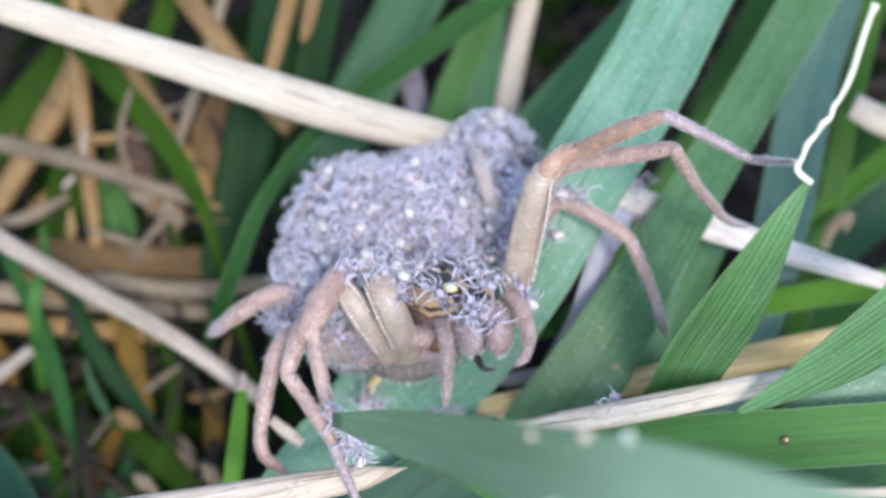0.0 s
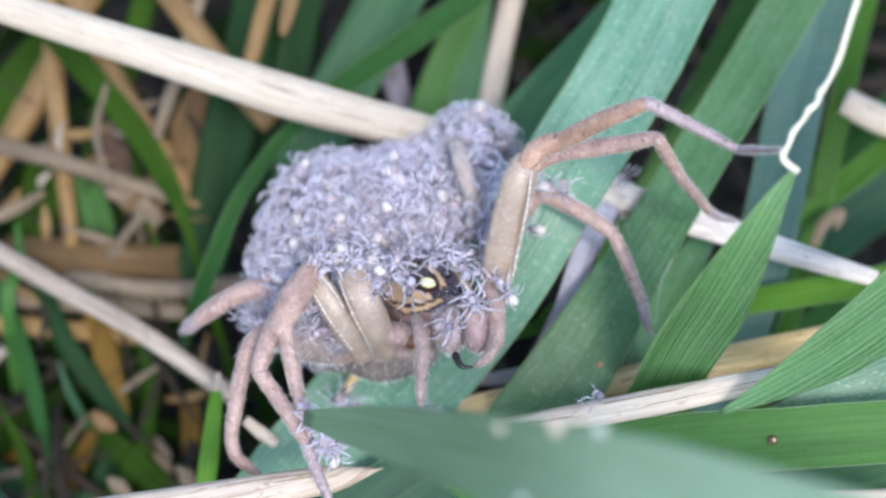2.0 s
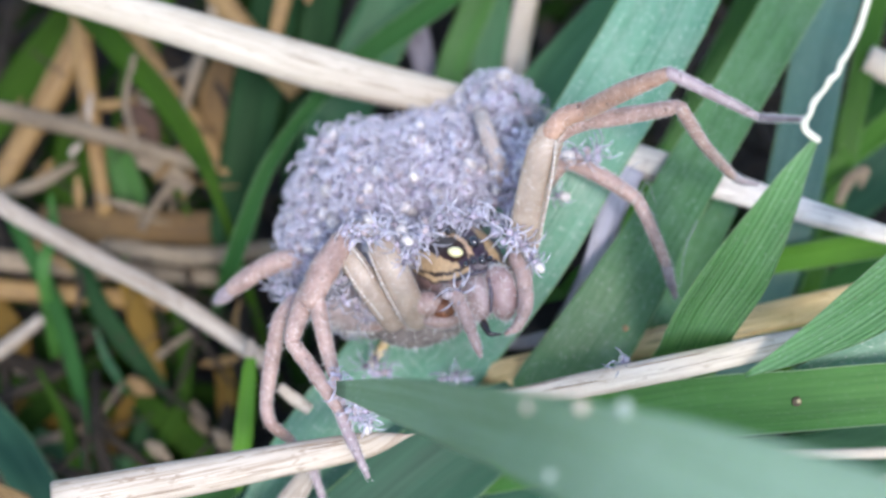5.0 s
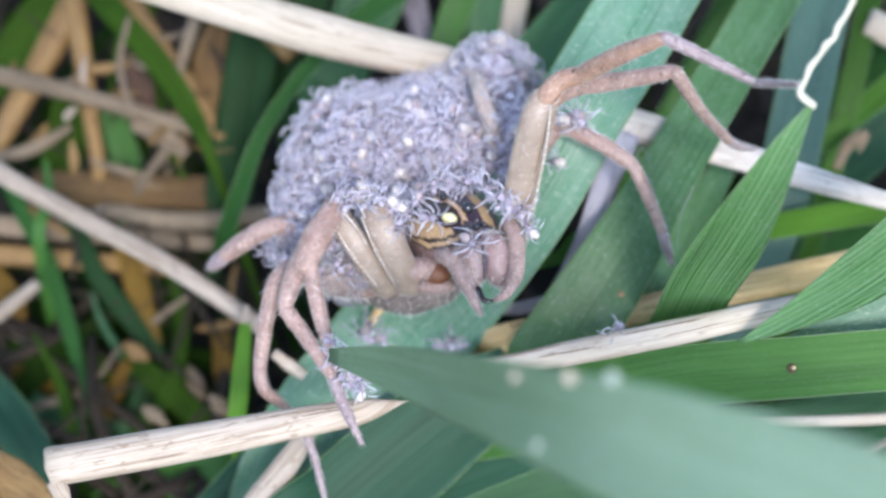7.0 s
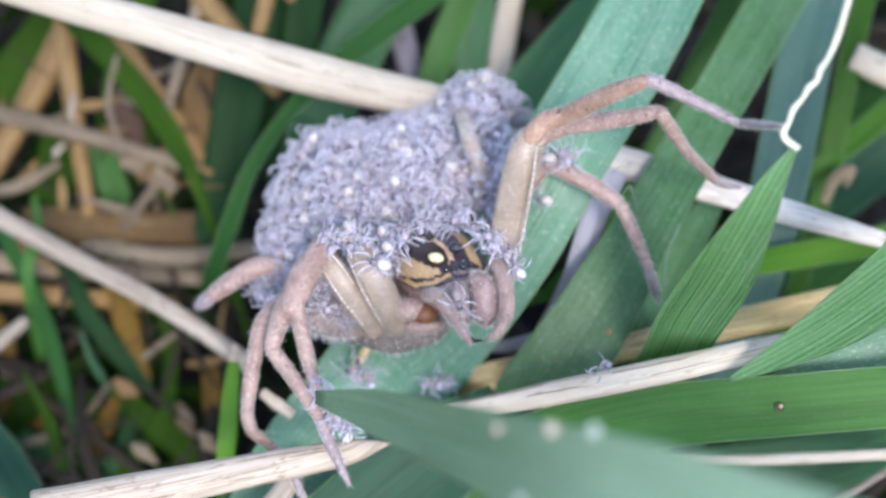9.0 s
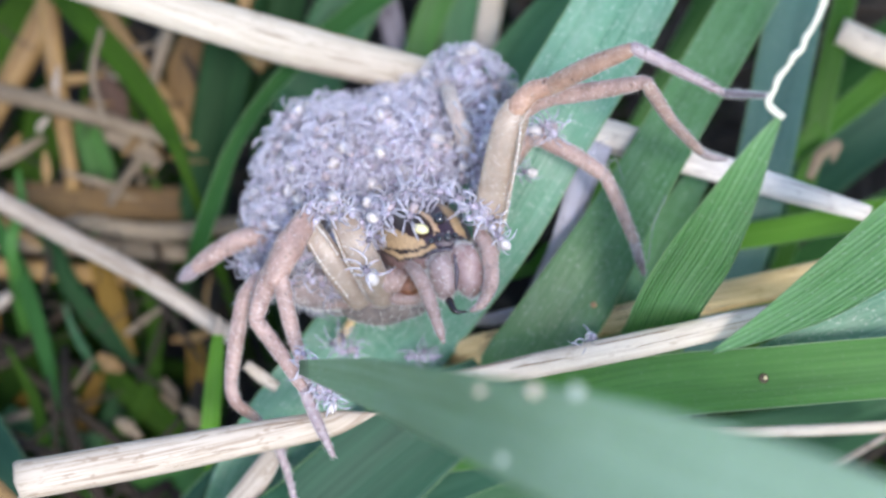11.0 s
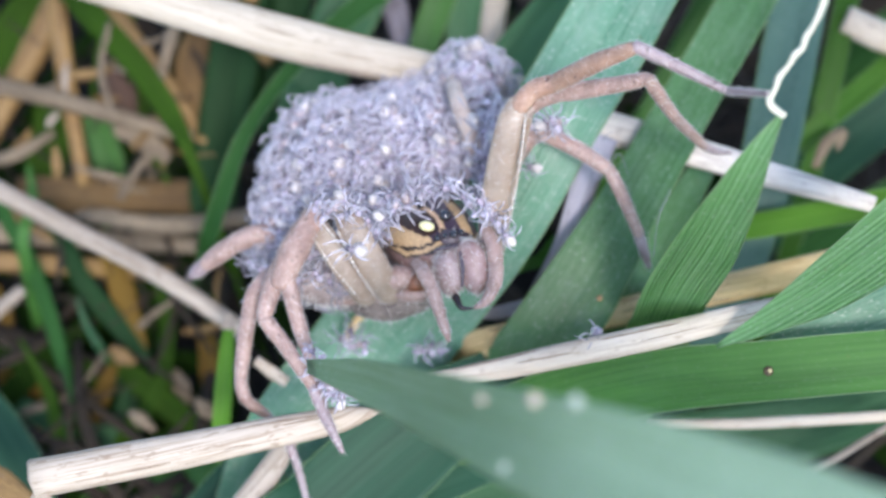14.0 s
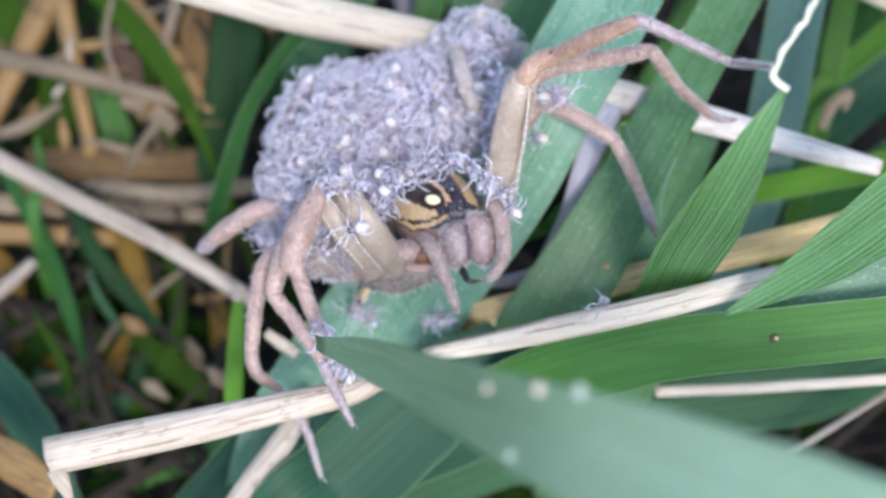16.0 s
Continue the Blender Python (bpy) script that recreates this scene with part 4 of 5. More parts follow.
straw("orange-tan straw behind the broad cream straw", [(-10.20, 18.02, 20.33), (-10.80, 15.30, 19.11), (-11.39, 12.93, 18.13), (-12.07, 10.59, 16.56)], [1.3, 1.3, 1.25, 1.0], TAN_STRAW, flat=0.5)
straw("short broken tan straw with an orange end", [(-8.57, 16.53, 22.39), (-8.96, 13.87, 21.21), (-9.31, 11.72, 20.38), (-9.55, 10.63, 19.90)], [1.2, 1.2, 0.95, 0.5], TAN_STRAW, flat=0.5)
straw("tan straw crossing in the thatch", [(-20.86, 2.98, 9.80), (-19.46, 4.37, 10.60), (-17.46, 6.58, 11.31)], [0.56, 0.64, 0.48], DIM_TAN)
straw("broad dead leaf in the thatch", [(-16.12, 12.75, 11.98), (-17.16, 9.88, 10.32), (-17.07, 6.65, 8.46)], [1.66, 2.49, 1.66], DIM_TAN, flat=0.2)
blade("thin green shoot in the shade", [(-19.86, -3.89, 3.53), (-18.86, -6.96, 2.33), (-18.93, -10.70, 0.75)], [0.41, 1.22, 1.06], SHADED_DEEP_LEAF)
blade("thin green shoot in the shade", [(-29.11, -8.69, 3.07), (-26.96, -12.37, 1.52), (-25.82, -16.37, -0.21)], [0.24, 0.88, 1.03], SHADED_DEEP_LEAF)
blade("thin green shoot in the shade", [(-18.44, -8.59, 1.97), (-19.56, -11.96, 0.60), (-21.87, -15.30, -0.75)], [0.32, 1.05, 1.21], SHADED_DEEP_LEAF)
blade("narrow green blade at the top of the thatch", [(-18.32, 25.67, 19.44), (-21.09, 15.98, 13.85), (-21.92, 13.11, 12.19), (-24.32, 9.83, 9.72)], [1.82, 1.82, 1.66, 0.41], SHADED_DEEP_LEAF)
blade("narrow green blade in the thatch", [(-28.59, 2.66, 8.47), (-28.20, -0.07, 7.47), (-28.70, -3.47, 6.08)], [0.24, 0.80, 0.88], RICH_LEAF)
# small scraps of dry leaf and straw lodged in the thatch
scraps = random.Random(41)
LEFT = ((-31.84, 12.51, 14.15), (-15.60, 12.51, 14.15), (-31.84, -15.63, -2.09))
for i in range(46):
    u, v = scraps.random(), scraps.random()
    if i < 16:
        u, v = 0.42 + 0.4 * u, 0.06 + 0.36 * v
    c = Vector(LEFT[0]) + (Vector(LEFT[1]) - Vector(LEFT[0])) * u * 1.1 + (Vector(LEFT[2]) - Vector(LEFT[0])) * v + FACE * scraps.uniform(-3.5, 0.5)
    a, n = scraps.uniform(0, 3.14), scraps.uniform(0.5, 2.2)
    d = (RIGHT * math.cos(a) + RISE * math.sin(a) + FACE * scraps.uniform(-0.3, 0.3)) * n
    w = scraps.uniform(0.2, 1.0) * min(1.0, n)
    bend = (RIGHT * scraps.uniform(-1, 1) + RISE * scraps.uniform(-1, 1)) * 0.3
    straw("small dry leaf scrap lodged in the thatch", [c - d, c + bend, c + d], [w * 0.4, w, w * 0.3], scraps.choice((TAN_STRAW, GREY_STRAW, SHADED_THATCH, SHADED_THATCH, DULL_STRAW, TAN_STRAW)), "scraps in the thatch", "leaf_scrap", flat=0.25, sides=8, steps=8, rough=0.15)
tip_bm = bmesh.new()
rod(tip_bm, [(16.33, -16.71, 41.39), (15.76, -16.33, 41.61), (15.64, -16.09, 41.87), (15.86, -15.76, 42.17), (16.03, -15.35, 42.52), (16.42, -15.01, 42.95), (16.61, -14.75, 43.33), (16.92, -14.56, 43.56), (16.98, -14.33, 44.04), (17.23, -14.10, 44.51), (17.55, -13.51, 45.32), (17.98, -12.23, 47.21), (18.20, -11.72, 47.90)],
    [0.30, 0.35, 0.32, 0.24, 0.32, 0.22, 0.32, 0.24, 0.29, 0.22, 0.31, 0.27, 0.36], sides=8, steps=70, rough=0.22, flat=0.6)
part("withered_tip", tip_bm, DRY_TIP, ribbed, "crooked withered white tip")


def spot(label, at, radius, material, name="spot", on=None):
    bm = bmesh.new()
    ball(bm, at, (radius, radius, radius * 0.2), FACE.to_track_quat("Z", "Y").to_matrix(), 12, 8, 0.3, radius)
    if on:
        part(name, bm, material, on, label)
        return
    tagged(link(name, bm, material), label, "spot", "droplets and specks")


spot("pale waxy fleck on the front blade", (2.38, -33.25, 49.16), 0.2, PEACH_WAX, "waxy_fleck", front_blade)
spot("pale waxy fleck on the front blade", (4.07, -33.67, 50.07), 0.25, PEACH_WAX, "waxy_fleck", front_blade)
spot("pale waxy fleck on the front blade", (5.31, -34.20, 51.15), 0.27, WAX, "waxy_fleck", front_blade)
spot("pale waxy fleck on the front blade", (3.03, -35.51, 48.78), 0.18, WAX, "waxy_fleck", front_blade)
spot("brown speck on the deep green blade", (18.17, -21.90, 25.52), 0.24, BROWN_SPOT, "brown_speck", deep_blade)
spot("pale grain on the deep green blade", (18.22, -21.94, 25.67), 0.1, POLLEN, "pale_grain", deep_blade)
spot("tan spot on the broad green blade", (10.03, -15.81, 22.28), 0.2, TAN_SPOT, "tan_speck", broad_blade)
spot("pale husk lodged beside the white straw", (9.45, -19.32, 25.10), 0.32, MAUVE_STRAW, "seed_husk")
spot("pale husk lodged beside the white straw", (9.06, -19.62, 25.16), 0.2, WAX, "seed_husk")
for pts, stuff in (([(-20.86, -14.24, 2.63), (-20.03, -14.73, 2.58), (-19.01, -15.47, 2.15)], GREY_STRAW), ([(-16.13, -13.74, 3.62), (-15.39, -14.43, 3.45), (-14.49, -15.02, 2.88)], GREY_STRAW)):
    straw("pale split seed husk in the thatch", pts, [0.4, 1.1, 0.3], stuff, "droplets and specks", "seed_husk", flat=0.4, steps=10, rough=0.12, cup=0.3)

# ---- the spider ----
SPIDER = "large brown wolf spider carrying her young, standing on the grass"
spider = tagged(empty("wolf_spider", (-3.12, -11.40, 21.13)), SPIDER, "spider")
AHEAD = RIGHT * 0.36 - RISE * 0.46 + FACE * 0.8
TOP = RISE * 0.8 + FACE * 0.55


def egg(name, at, radii, material, label="", ahead=AHEAD, up=TOP, lump=0.05, seg=32, rings=20, hairs=0, hair=0.35, parent=None, seed=0):
    bm = bmesh.new()
    ball(bm, (0, 0, 0), radii, None, seg, rings, lump, seed)
    r = random.Random(seed + 3)
    if hairs:
        vs = [v.co.copy() for v in bm.verts]
        for _ in range(hairs):
            c = vs[r.randrange(len(vs))]
            n = Vector((c.x / radii[0] ** 2, c.y / radii[1] ** 2, c.z / radii[2] ** 2)).normalized()
            c = c + Vector((r.uniform(-1, 1), r.uniform(-1, 1), r.uniform(-1, 1))) * 0.12
            spike(bm, c * 0.97, (n + Vector((r.uniform(-1, 1), r.uniform(-1, 1), r.uniform(-1, 1))) * 0.6).normalized() * hair * r.uniform(0.5, 1.3), 0.02)
    return part(name, bm, [material, HAIR], parent or spider, label, frame_of(at, ahead, up))


egg("abdomen", (-3.92, -9.90, 20.26), (5.2, 6.0, 4.6), BELLY, "grey-brown hairy abdomen", hairs=2500, seed=1)
def carapace():
    """The shield over head and chest: dark, a pale line down its middle, a tan band and two thin black lines on each side."""
    # violet: the brow's own purple, and a purple sheen painted beside the line
    dark, black, tan, pale, violet, rust = (0.035, 0.014, 0.011), (0.03, 0.02, 0.018), (0.58, 0.385, 0.205), (0.68, 0.45, 0.28), (0.055, 0.032, 0.055), (0.27, 0.165, 0.14)
    line = [Vector(q) for q in ((-0.8, 0.4), (-0.2, -0.32), (0.03, -1.2), (0.0, -2.0), (-0.1, -2.15))]

    def mark(p):
        wob = 0.2 * noise.noise(p * 1.6) + 0.13 * noise.noise(p * 6.0)
        side, low = -p.x, p.z + 0.45 * abs(p.x) + wob * 0.6
        flat = Vector((p.x, p.y))
        near = min((flat - (a + (b - a) * max(0.0, min(1.0, (flat - a).dot(b - a) / (b - a).length_squared)))).length for a, b in zip(line, line[1:]))
        if low < 1.3:
            return rust
        if low < 1.41 or 1.56 < low < 1.68:
            return black
        if low < 1.56:
            return tan
        if p.z > 0 and near < 0.15 + wob * 0.3:
            return pale
        if (flat - Vector((0.06, -2.46))).length < 0.2:
            return tan
        edge = 0.85 + 0.56 * (p.y + 2.26) if p.y < -0.8 else 1.67 + 0.4 * (p.y + 0.8)
        if p.x > 0:
            return tan if 0.98 < p.x + wob < 1.75 and -2.1 < p.y < 0.5 else violet
        if side > edge + wob and p.y > -2.75:
            return tan
        return violet if p.x > 0.1 or p.y < -2.1 else dark
    bm = bmesh.new()
    ball(bm, (0, 0, 0), (2.55, 3.4, 2.1), None, 150, 100, 0.02, 2)
    colour = bm.verts.layers.float_color.new("markings")
    for v in bm.verts:
        v[colour] = (*mark(v.co), 1)
    part("cephalothorax", bm, CARAPACE, spider, "dark brown carapace with tan stripes", frame_of((0.49, -13.87, 25.94), AHEAD, TOP))


carapace()
egg("sternum", (-1.71, -15.23, 22.96), (3.0, 2.6, 1.5), BELLY, "grey-brown underside", hairs=900, seed=4)
egg("flank", (-5.16, -15.71, 24.42), (2.7, 1.2, 1.25), FLANK, "grey-brown hairy flank", ahead=FACE, up=RISE, lump=0.12, hairs=1100, seed=21)
egg("left_chelicera", (1.46, -17.0, 27.84), (0.78, 0.85, 1.2), JAW, "hairy mauve-brown jaw", ahead=FACE + RIGHT * 0.1, up=RISE - RIGHT * 0.25, lump=0.2, seg=28, rings=20, hairs=520, hair=0.3, seed=5)
egg("right_chelicera", (2.8, -16.66, 27.75), (0.92, 0.95, 1.5), RED_JAW, "hairy mauve-brown jaw", ahead=FACE + RIGHT * 0.3, up=RISE - RIGHT * 0.25, lump=0.2, seg=28, rings=20, hairs=520, hair=0.3, seed=6)
egg("coxa", (-0.42, -17.11, 25.69), (1.2, 0.8, 0.5), LEG, "pale mauve joint at a leg's base", ahead=FACE, up=RISE, lump=0.1, seg=16, rings=12, hairs=80, hair=0.2, seed=12)
egg("coxa", (-2.09, -16.55, 24.85), (1.3, 0.8, 0.6), LEG, "pale mauve joint at a leg's base", ahead=FACE, up=RISE, lump=0.1, seg=16, rings=12, hairs=80, hair=0.2, seed=8)
egg("coxa", (-5.35, -15.87, 24.32), (1.5, 0.8, 0.8), LEG, "pale mauve joint at a leg's base", ahead=FACE, up=RISE, lump=0.1, seg=16, rings=12, hairs=80, hair=0.2, seed=13)
egg("coxa", (-4.48, -16.36, 24.04), (1.7, 0.8, 0.55), LEG, "pale mauve joint at a leg's base", ahead=FACE, up=RISE, lump=0.1, seg=16, rings=12, hairs=80, hair=0.2, seed=9)
egg("coxa", (-0.24, -16.82, 26.55), (0.75, 0.6, 0.6), AMBER, "amber joint at the leg's base", lump=0.05, seg=14, rings=10, seed=7)


egg("coxa", (-1.20, -16.66, 26.75), (1.0, 0.6, 0.65), LEG, "pale mauve joint at a leg's base", ahead=FACE, up=RISE, lump=0.1, seg=16, rings=12, hairs=60, hair=0.2, seed=14)
egg("clypeus", (1.61, -15.22, 28.16), (0.75, 0.45, 0.55), DARK_HIDE, "dark purple-brown brow between the eyes", ahead=FACE, up=RISE, lump=0.08, seg=16, rings=12, hairs=40, hair=0.18, seed=15)


# dark rods laid in where the gaps around the jaws look black
def groove(pts, width):
    bm = bmesh.new()
    limb(bm, pts, [width * 0.6, width, width * 0.5], 8, 10)
    part("groove", bm, [DARK_HIDE, HAIR], spider, "dark strip laid along the gap beside the jaw")


groove([(2.08, -16.3, 28.72), (2.2, -17.2, 28.5), (2.16, -17.95, 28.0)], 0.24)
groove([(0.72, -16.1, 28.55), (1.35, -16.12, 28.88), (1.98, -15.95, 28.85)], 0.2)
groove([(2.2, -15.9, 28.8), (2.75, -15.75, 28.72), (3.3, -15.5, 28.5)], 0.18)


def fang(name, pts):
    bm = bmesh.new()
    limb(bm, pts, [0.44, 0.34, 0.1], 8, 8)
    part(name, bm, [FANG, FANG], spider, "shiny black fang")


fang("fang", [(1.8, -18.3, 27.5), (2.1, -18.95, 27.55), (2.7, -18.95, 27.45)])
for at, size, stuff, wide in (((0.33, -14.63, 28.62), 0.29, EYE_SHINE, 1.5), ((1.31, -14.06, 28.72), 0.34, EYE_DARK, 1), ((0.89, -15.43, 28.68), 0.18, EYE_DARK, 1),
                              ((1.30, -15.40, 28.87), 0.15, EYE_DARK, 1), ((1.75, -15.27, 28.82), 0.23, EYE_DARK, 1), ((2.14, -15.04, 28.61), 0.18, EYE_DARK, 1),
                              ((-0.03, -12.90, 27.88), 0.22, EYE_DARK, 1), ((1.71, -12.37, 27.73), 0.22, EYE_DARK, 1)):
    bm = bmesh.new()
    ball(bm, (0, 0, 0), (size * wide, size, size), Matrix.Rotation(-0.2, 3, FACE), 14, 10)
    part("eye", bm, stuff, spider, "eye with its shine painted pale yellow" if stuff is EYE_SHINE else "small black eye", Matrix.Translation(at))


def leg(name, label, pieces, seed, thin=0.9):
    """pieces: name, material, points, widths; the first is the leg's own mesh, the rest hang from it."""
    base = None
    for i, (piece, material, pts, widths) in enumerate(pieces):
        o = Vector(pts[0])
        bm = bmesh.new()
        n = sum((Vector(b) - Vector(a)).length for a, b in zip(pts, pts[1:]))
        limb(bm, [Vector(p) - o for p in pts], [w * (0.9 if material is FEMUR else thin) for w in widths], 14, 14, int(75 * n), 0.22, seed * 10 + i, 0.34 if material is FEMUR else 0.8, 0.02 if material is FEMUR else 0.1)
        ob = part(name if i == 0 else piece, bm, [material, HAIR], base or spider, label if i == 0 else "", Matrix.Translation(o))
        base = base or ob
    return base


right_front = leg("right_front_leg", "long olive and russet front leg, raised", [
    ("femur", FEMUR, [(3.69, -15.22, 26.43), (4.03, -13.40, 29.79), (4.67, -11.32, 32.72), (5.15, -10.36, 33.51)], [1.51, 1.77, 1.68, 1.39]),
    ("patella", RUSSET, [(5.24, -10.36, 33.51), (5.93, -9.87, 34.14), (7.03, -9.85, 34.73)], [1.28, 1.20, 1.09]),
    ("tibia", RUSSET, [(7.03, -9.85, 34.73), (8.71, -10.54, 37.22), (10.37, -11.12, 39.19)], [1.14, 1.09, 0.80]),
    ("metatarsus", SHIN, [(10.46, -11.13, 39.30), (12.57, -12.03, 38.78), (14.71, -12.98, 38.23)], [0.74, 0.64, 0.45]),
    ("tarsus", SHIN, [(14.79, -13.00, 38.22), (15.43, -13.87, 39.33), (15.88, -15.13, 40.92)], [0.42, 0.39, 0.23])], 1)
leg("right_second_leg", "tan second leg bent over the blades", [
    ("femur", FEMUR, [(4.13, -13.70, 24.42), (4.78, -11.26, 28.14), (5.51, -9.81, 31.86)], [1.26, 1.35, 1.18]),
    ("patella", LEG, [(5.53, -9.85, 32.42), (6.32, -9.63, 33.01), (7.28, -9.74, 33.64)], [1.12, 1.10, 0.99]),
    ("tibia", LEG, [(7.28, -9.74, 33.64), (9.54, -10.33, 35.03), (11.40, -10.68, 36.10)], [1.10, 1.01, 0.83]),
    ("metatarsus", LEG, [(11.49, -10.79, 36.15), (13.13, -11.11, 33.42), (15.20, -10.78, 30.15)], [0.83, 0.71, 0.60]),
    ("tarsus", SHIN, [(15.20, -10.78, 30.15), (16.00, -10.53, 29.25), (17.01, -10.02, 28.28)], [0.57, 0.51, 0.31])], 2)
leg("right_third_leg", "mottled third leg set down on a blade", [
    ("femur", LEG, [(4.66, -9.60, 25.63), (6.25, -8.69, 28.47), (7.01, -8.88, 28.59)], [1.15, 1.18, 1.12]),
    ("tibia", LEG, [(7.01, -8.88, 28.59), (8.64, -9.95, 28.67), (10.30, -11.04, 28.27)], [1.06, 1.05, 0.9]),
    ("metatarsus", LEG, [(10.37, -11.10, 28.23), (11.35, -12.64, 26.88), (12.06, -13.67, 25.60)], [0.85, 0.76, 0.68]),
    ("tarsus", SHIN, [(12.06, -13.72, 25.57), (12.41, -14.17, 24.61), (12.76, -14.58, 23.68)], [0.71, 0.62, 0.31])], 3)
leg("right_rear_leg", "tan hind leg rising through the brood", [
    ("femur", PALE_LEG, [(3.3, -9.3, 24.2), (2.87, -8.2, 27.1), (2.15, -6.2, 27.95), (1.75, -2.55, 25.85)], [0.97, 1.13, 1.06, 0.89]),
    ("tibia", LEG, [(1.77, -2.45, 25.65), (2.85, -1.85, 24.34), (4.04, -1.53, 22.21)], [0.77, 0.81, 0.70])], 4)
left_front = leg("left_front_leg", "olive and pink front leg bent down to the straw", [
    ("femur", FEMUR, [(-1.76, -17.00, 25.75), (-2.44, -16.46, 27.68), (-3.31, -15.17, 29.00), (-4.07, -13.41, 28.98)], [1.82, 1.85, 1.77, 1.37]),
    ("patella", LEG, [(-4.19, -12.96, 28.08), (-4.72, -12.98, 28.30), (-5.24, -13.38, 28.53)], [1.01, 1.07, 1.07]),
    ("tibia", ROSY, [(-5.37, -13.70, 29.04), (-6.47, -15.61, 28.75), (-7.28, -17.39, 28.30)], [1.4, 2.05, 1.6]),
    ("metatarsus", LEG, [(-7.01, -16.96, 28.55), (-6.52, -19.07, 27.21), (-5.91, -21.01, 25.97)], [1.12, 1.06, 0.82]),
    ("tarsus", SHIN, [(-5.89, -21.06, 25.95), (-5.65, -22.08, 25.36), (-5.30, -23.10, 24.77)], [0.77, 0.74, 0.59])], 5, 0.79)
left_second = leg("left_second_leg", "olive and pink second leg crossing the straw", [
    ("femur", FEMUR, [(-3.04, -17.07, 25.48), (-3.96, -16.39, 27.14), (-4.95, -15.30, 28.23), (-5.94, -14.01, 28.86)], [1.57, 1.61, 1.49, 1.13]),
    ("patella", ROSY, [(-6.25, -14.25, 28.2), (-6.75, -15.2, 28.1), (-7.2, -16.1, 27.95)], [1.37, 1.5, 1.45]),
    ("tibia", LEG, [(-7.2, -16.1, 27.95), (-7.82, -17.7, 27.6), (-8.27, -19.10, 27.08)], [1.45, 1.35, 1.06]),
    ("metatarsus", LEG, [(-8.24, -19.18, 27.03), (-7.02, -20.65, 26.30), (-5.73, -22.45, 25.60)], [1.06, 1.00, 0.81]),
    ("tarsus", SHIN, [(-5.68, -22.50, 25.58), (-5.01, -24.02, 25.05), (-4.19, -25.57, 24.27)], [0.87, 0.78, 0.35])], 6, 0.79)
leg("left_third_leg", "pinkish third leg standing behind the straw", [
    ("femur", LEG, [(-6.96, -14.74, 24.97), (-8.23, -15.92, 25.68), (-9.10, -17.00, 25.75)], [1.12, 1.27, 1.15]),
    ("tibia", LEG, [(-9.13, -17.06, 25.72), (-9.56, -19.27, 24.67), (-9.83, -21.11, 23.61)], [1.15, 1.09, 0.91]),
    ("metatarsus", LEG, [(-9.83, -21.16, 23.58), (-9.56, -22.02, 23.08), (-8.59, -22.56, 22.19)], [0.91, 0.85, 0.73]),
    ("tarsus", SHIN, [(-8.51, -22.57, 22.07), (-7.29, -23.95, 20.24), (-6.51, -26.28, 17.74)], [0.67, 0.61, 0.37])], 7, 0.79)
leg("left_rear_leg", "grey-brown hind leg stretched out behind", [
    ("femur", LEG, [(-7.68, -12.39, 23.45), (-9.29, -12.47, 24.21), (-10.76, -12.97, 23.92)], [1.3, 1.5, 1.45]),
    ("tibia", LEG, [(-10.76, -12.97, 23.92), (-11.81, -13.37, 23.23), (-12.48, -13.56, 22.65)], [1.45, 1.4, 1.1]),
    ("tarsus", SHIN, [(-12.48, -13.56, 22.65), (-12.93, -13.64, 22.14), (-13.42, -13.63, 21.46)], [1.15, 1.1, 0.6])], 8, 0.79)


def ridge(pts, width, base, seed):
    """A pale raised seam along a femur, with pale beads that stand in for sparkles."""
    bm = bmesh.new()
    o = Vector(pts[0])
    limb(bm, [Vector(p) - o for p in pts], [width * 0.7, width, width * 0.7], 6, 16, 60, 0.16, seed)
    r = random.Random(seed)
    for c, _ in curve_points([Vector(p) - o for p in pts], 14):
        ball(bm, c + FACE * width * 0.45, (r.uniform(0.03, 0.075),) * 3, None, 8, 6, material=1)
    part("seam", bm, [RIDGE, HAIR], base, "pale seam along the femur", Matrix.Translation(o))


def palp(name, label, pieces, seed):
    return leg(name, label, pieces, seed, 0.78)


ridge([(-4.25, -14.97, 29.23), (-3.54, -16.43, 28.39), (-2.58, -17.41, 26.44)], 0.15, left_front, 31)
ridge([(-3.20, -13.91, 29.38), (-2.31, -15.76, 28.54), (-1.26, -17.02, 26.66)], 0.12, left_front, 32)
ridge([(-5.71, -15.09, 28.58), (-4.83, -16.28, 27.67), (-3.61, -17.32, 26.26)], 0.15, left_second, 33)
ridge([(-5.22, -14.58, 29.11), (-4.57, -15.20, 28.64), (-4.05, -15.82, 28.05)], 0.12, left_second, 34)
# this seam draws the pale highlight on the right femur's edge
ridge([(5.48, -10.93, 33.41), (5.28, -12.45, 32.07), (4.75, -14.38, 29.11)], 0.15, right_front, 35)
left_palp = palp("left_pedipalp", "pinkish feeler hanging before the jaws", [
    ("femur", LEG, [(-0.18, -16.48, 27.90), (0.23, -17.43, 28.50), (0.52, -18.13, 28.56)], [0.88, 1.04, 0.99]),
    ("tibia", LEG, [(0.55, -18.18, 28.53), (0.81, -18.98, 28.30), (1.04, -19.61, 27.94)], [0.99, 0.93, 0.81]),
    ("tarsus", LEG, [(1.04, -19.64, 27.92), (1.25, -20.19, 27.60), (1.42, -20.65, 27.22)], [0.78, 0.67, 0.29])], 9)
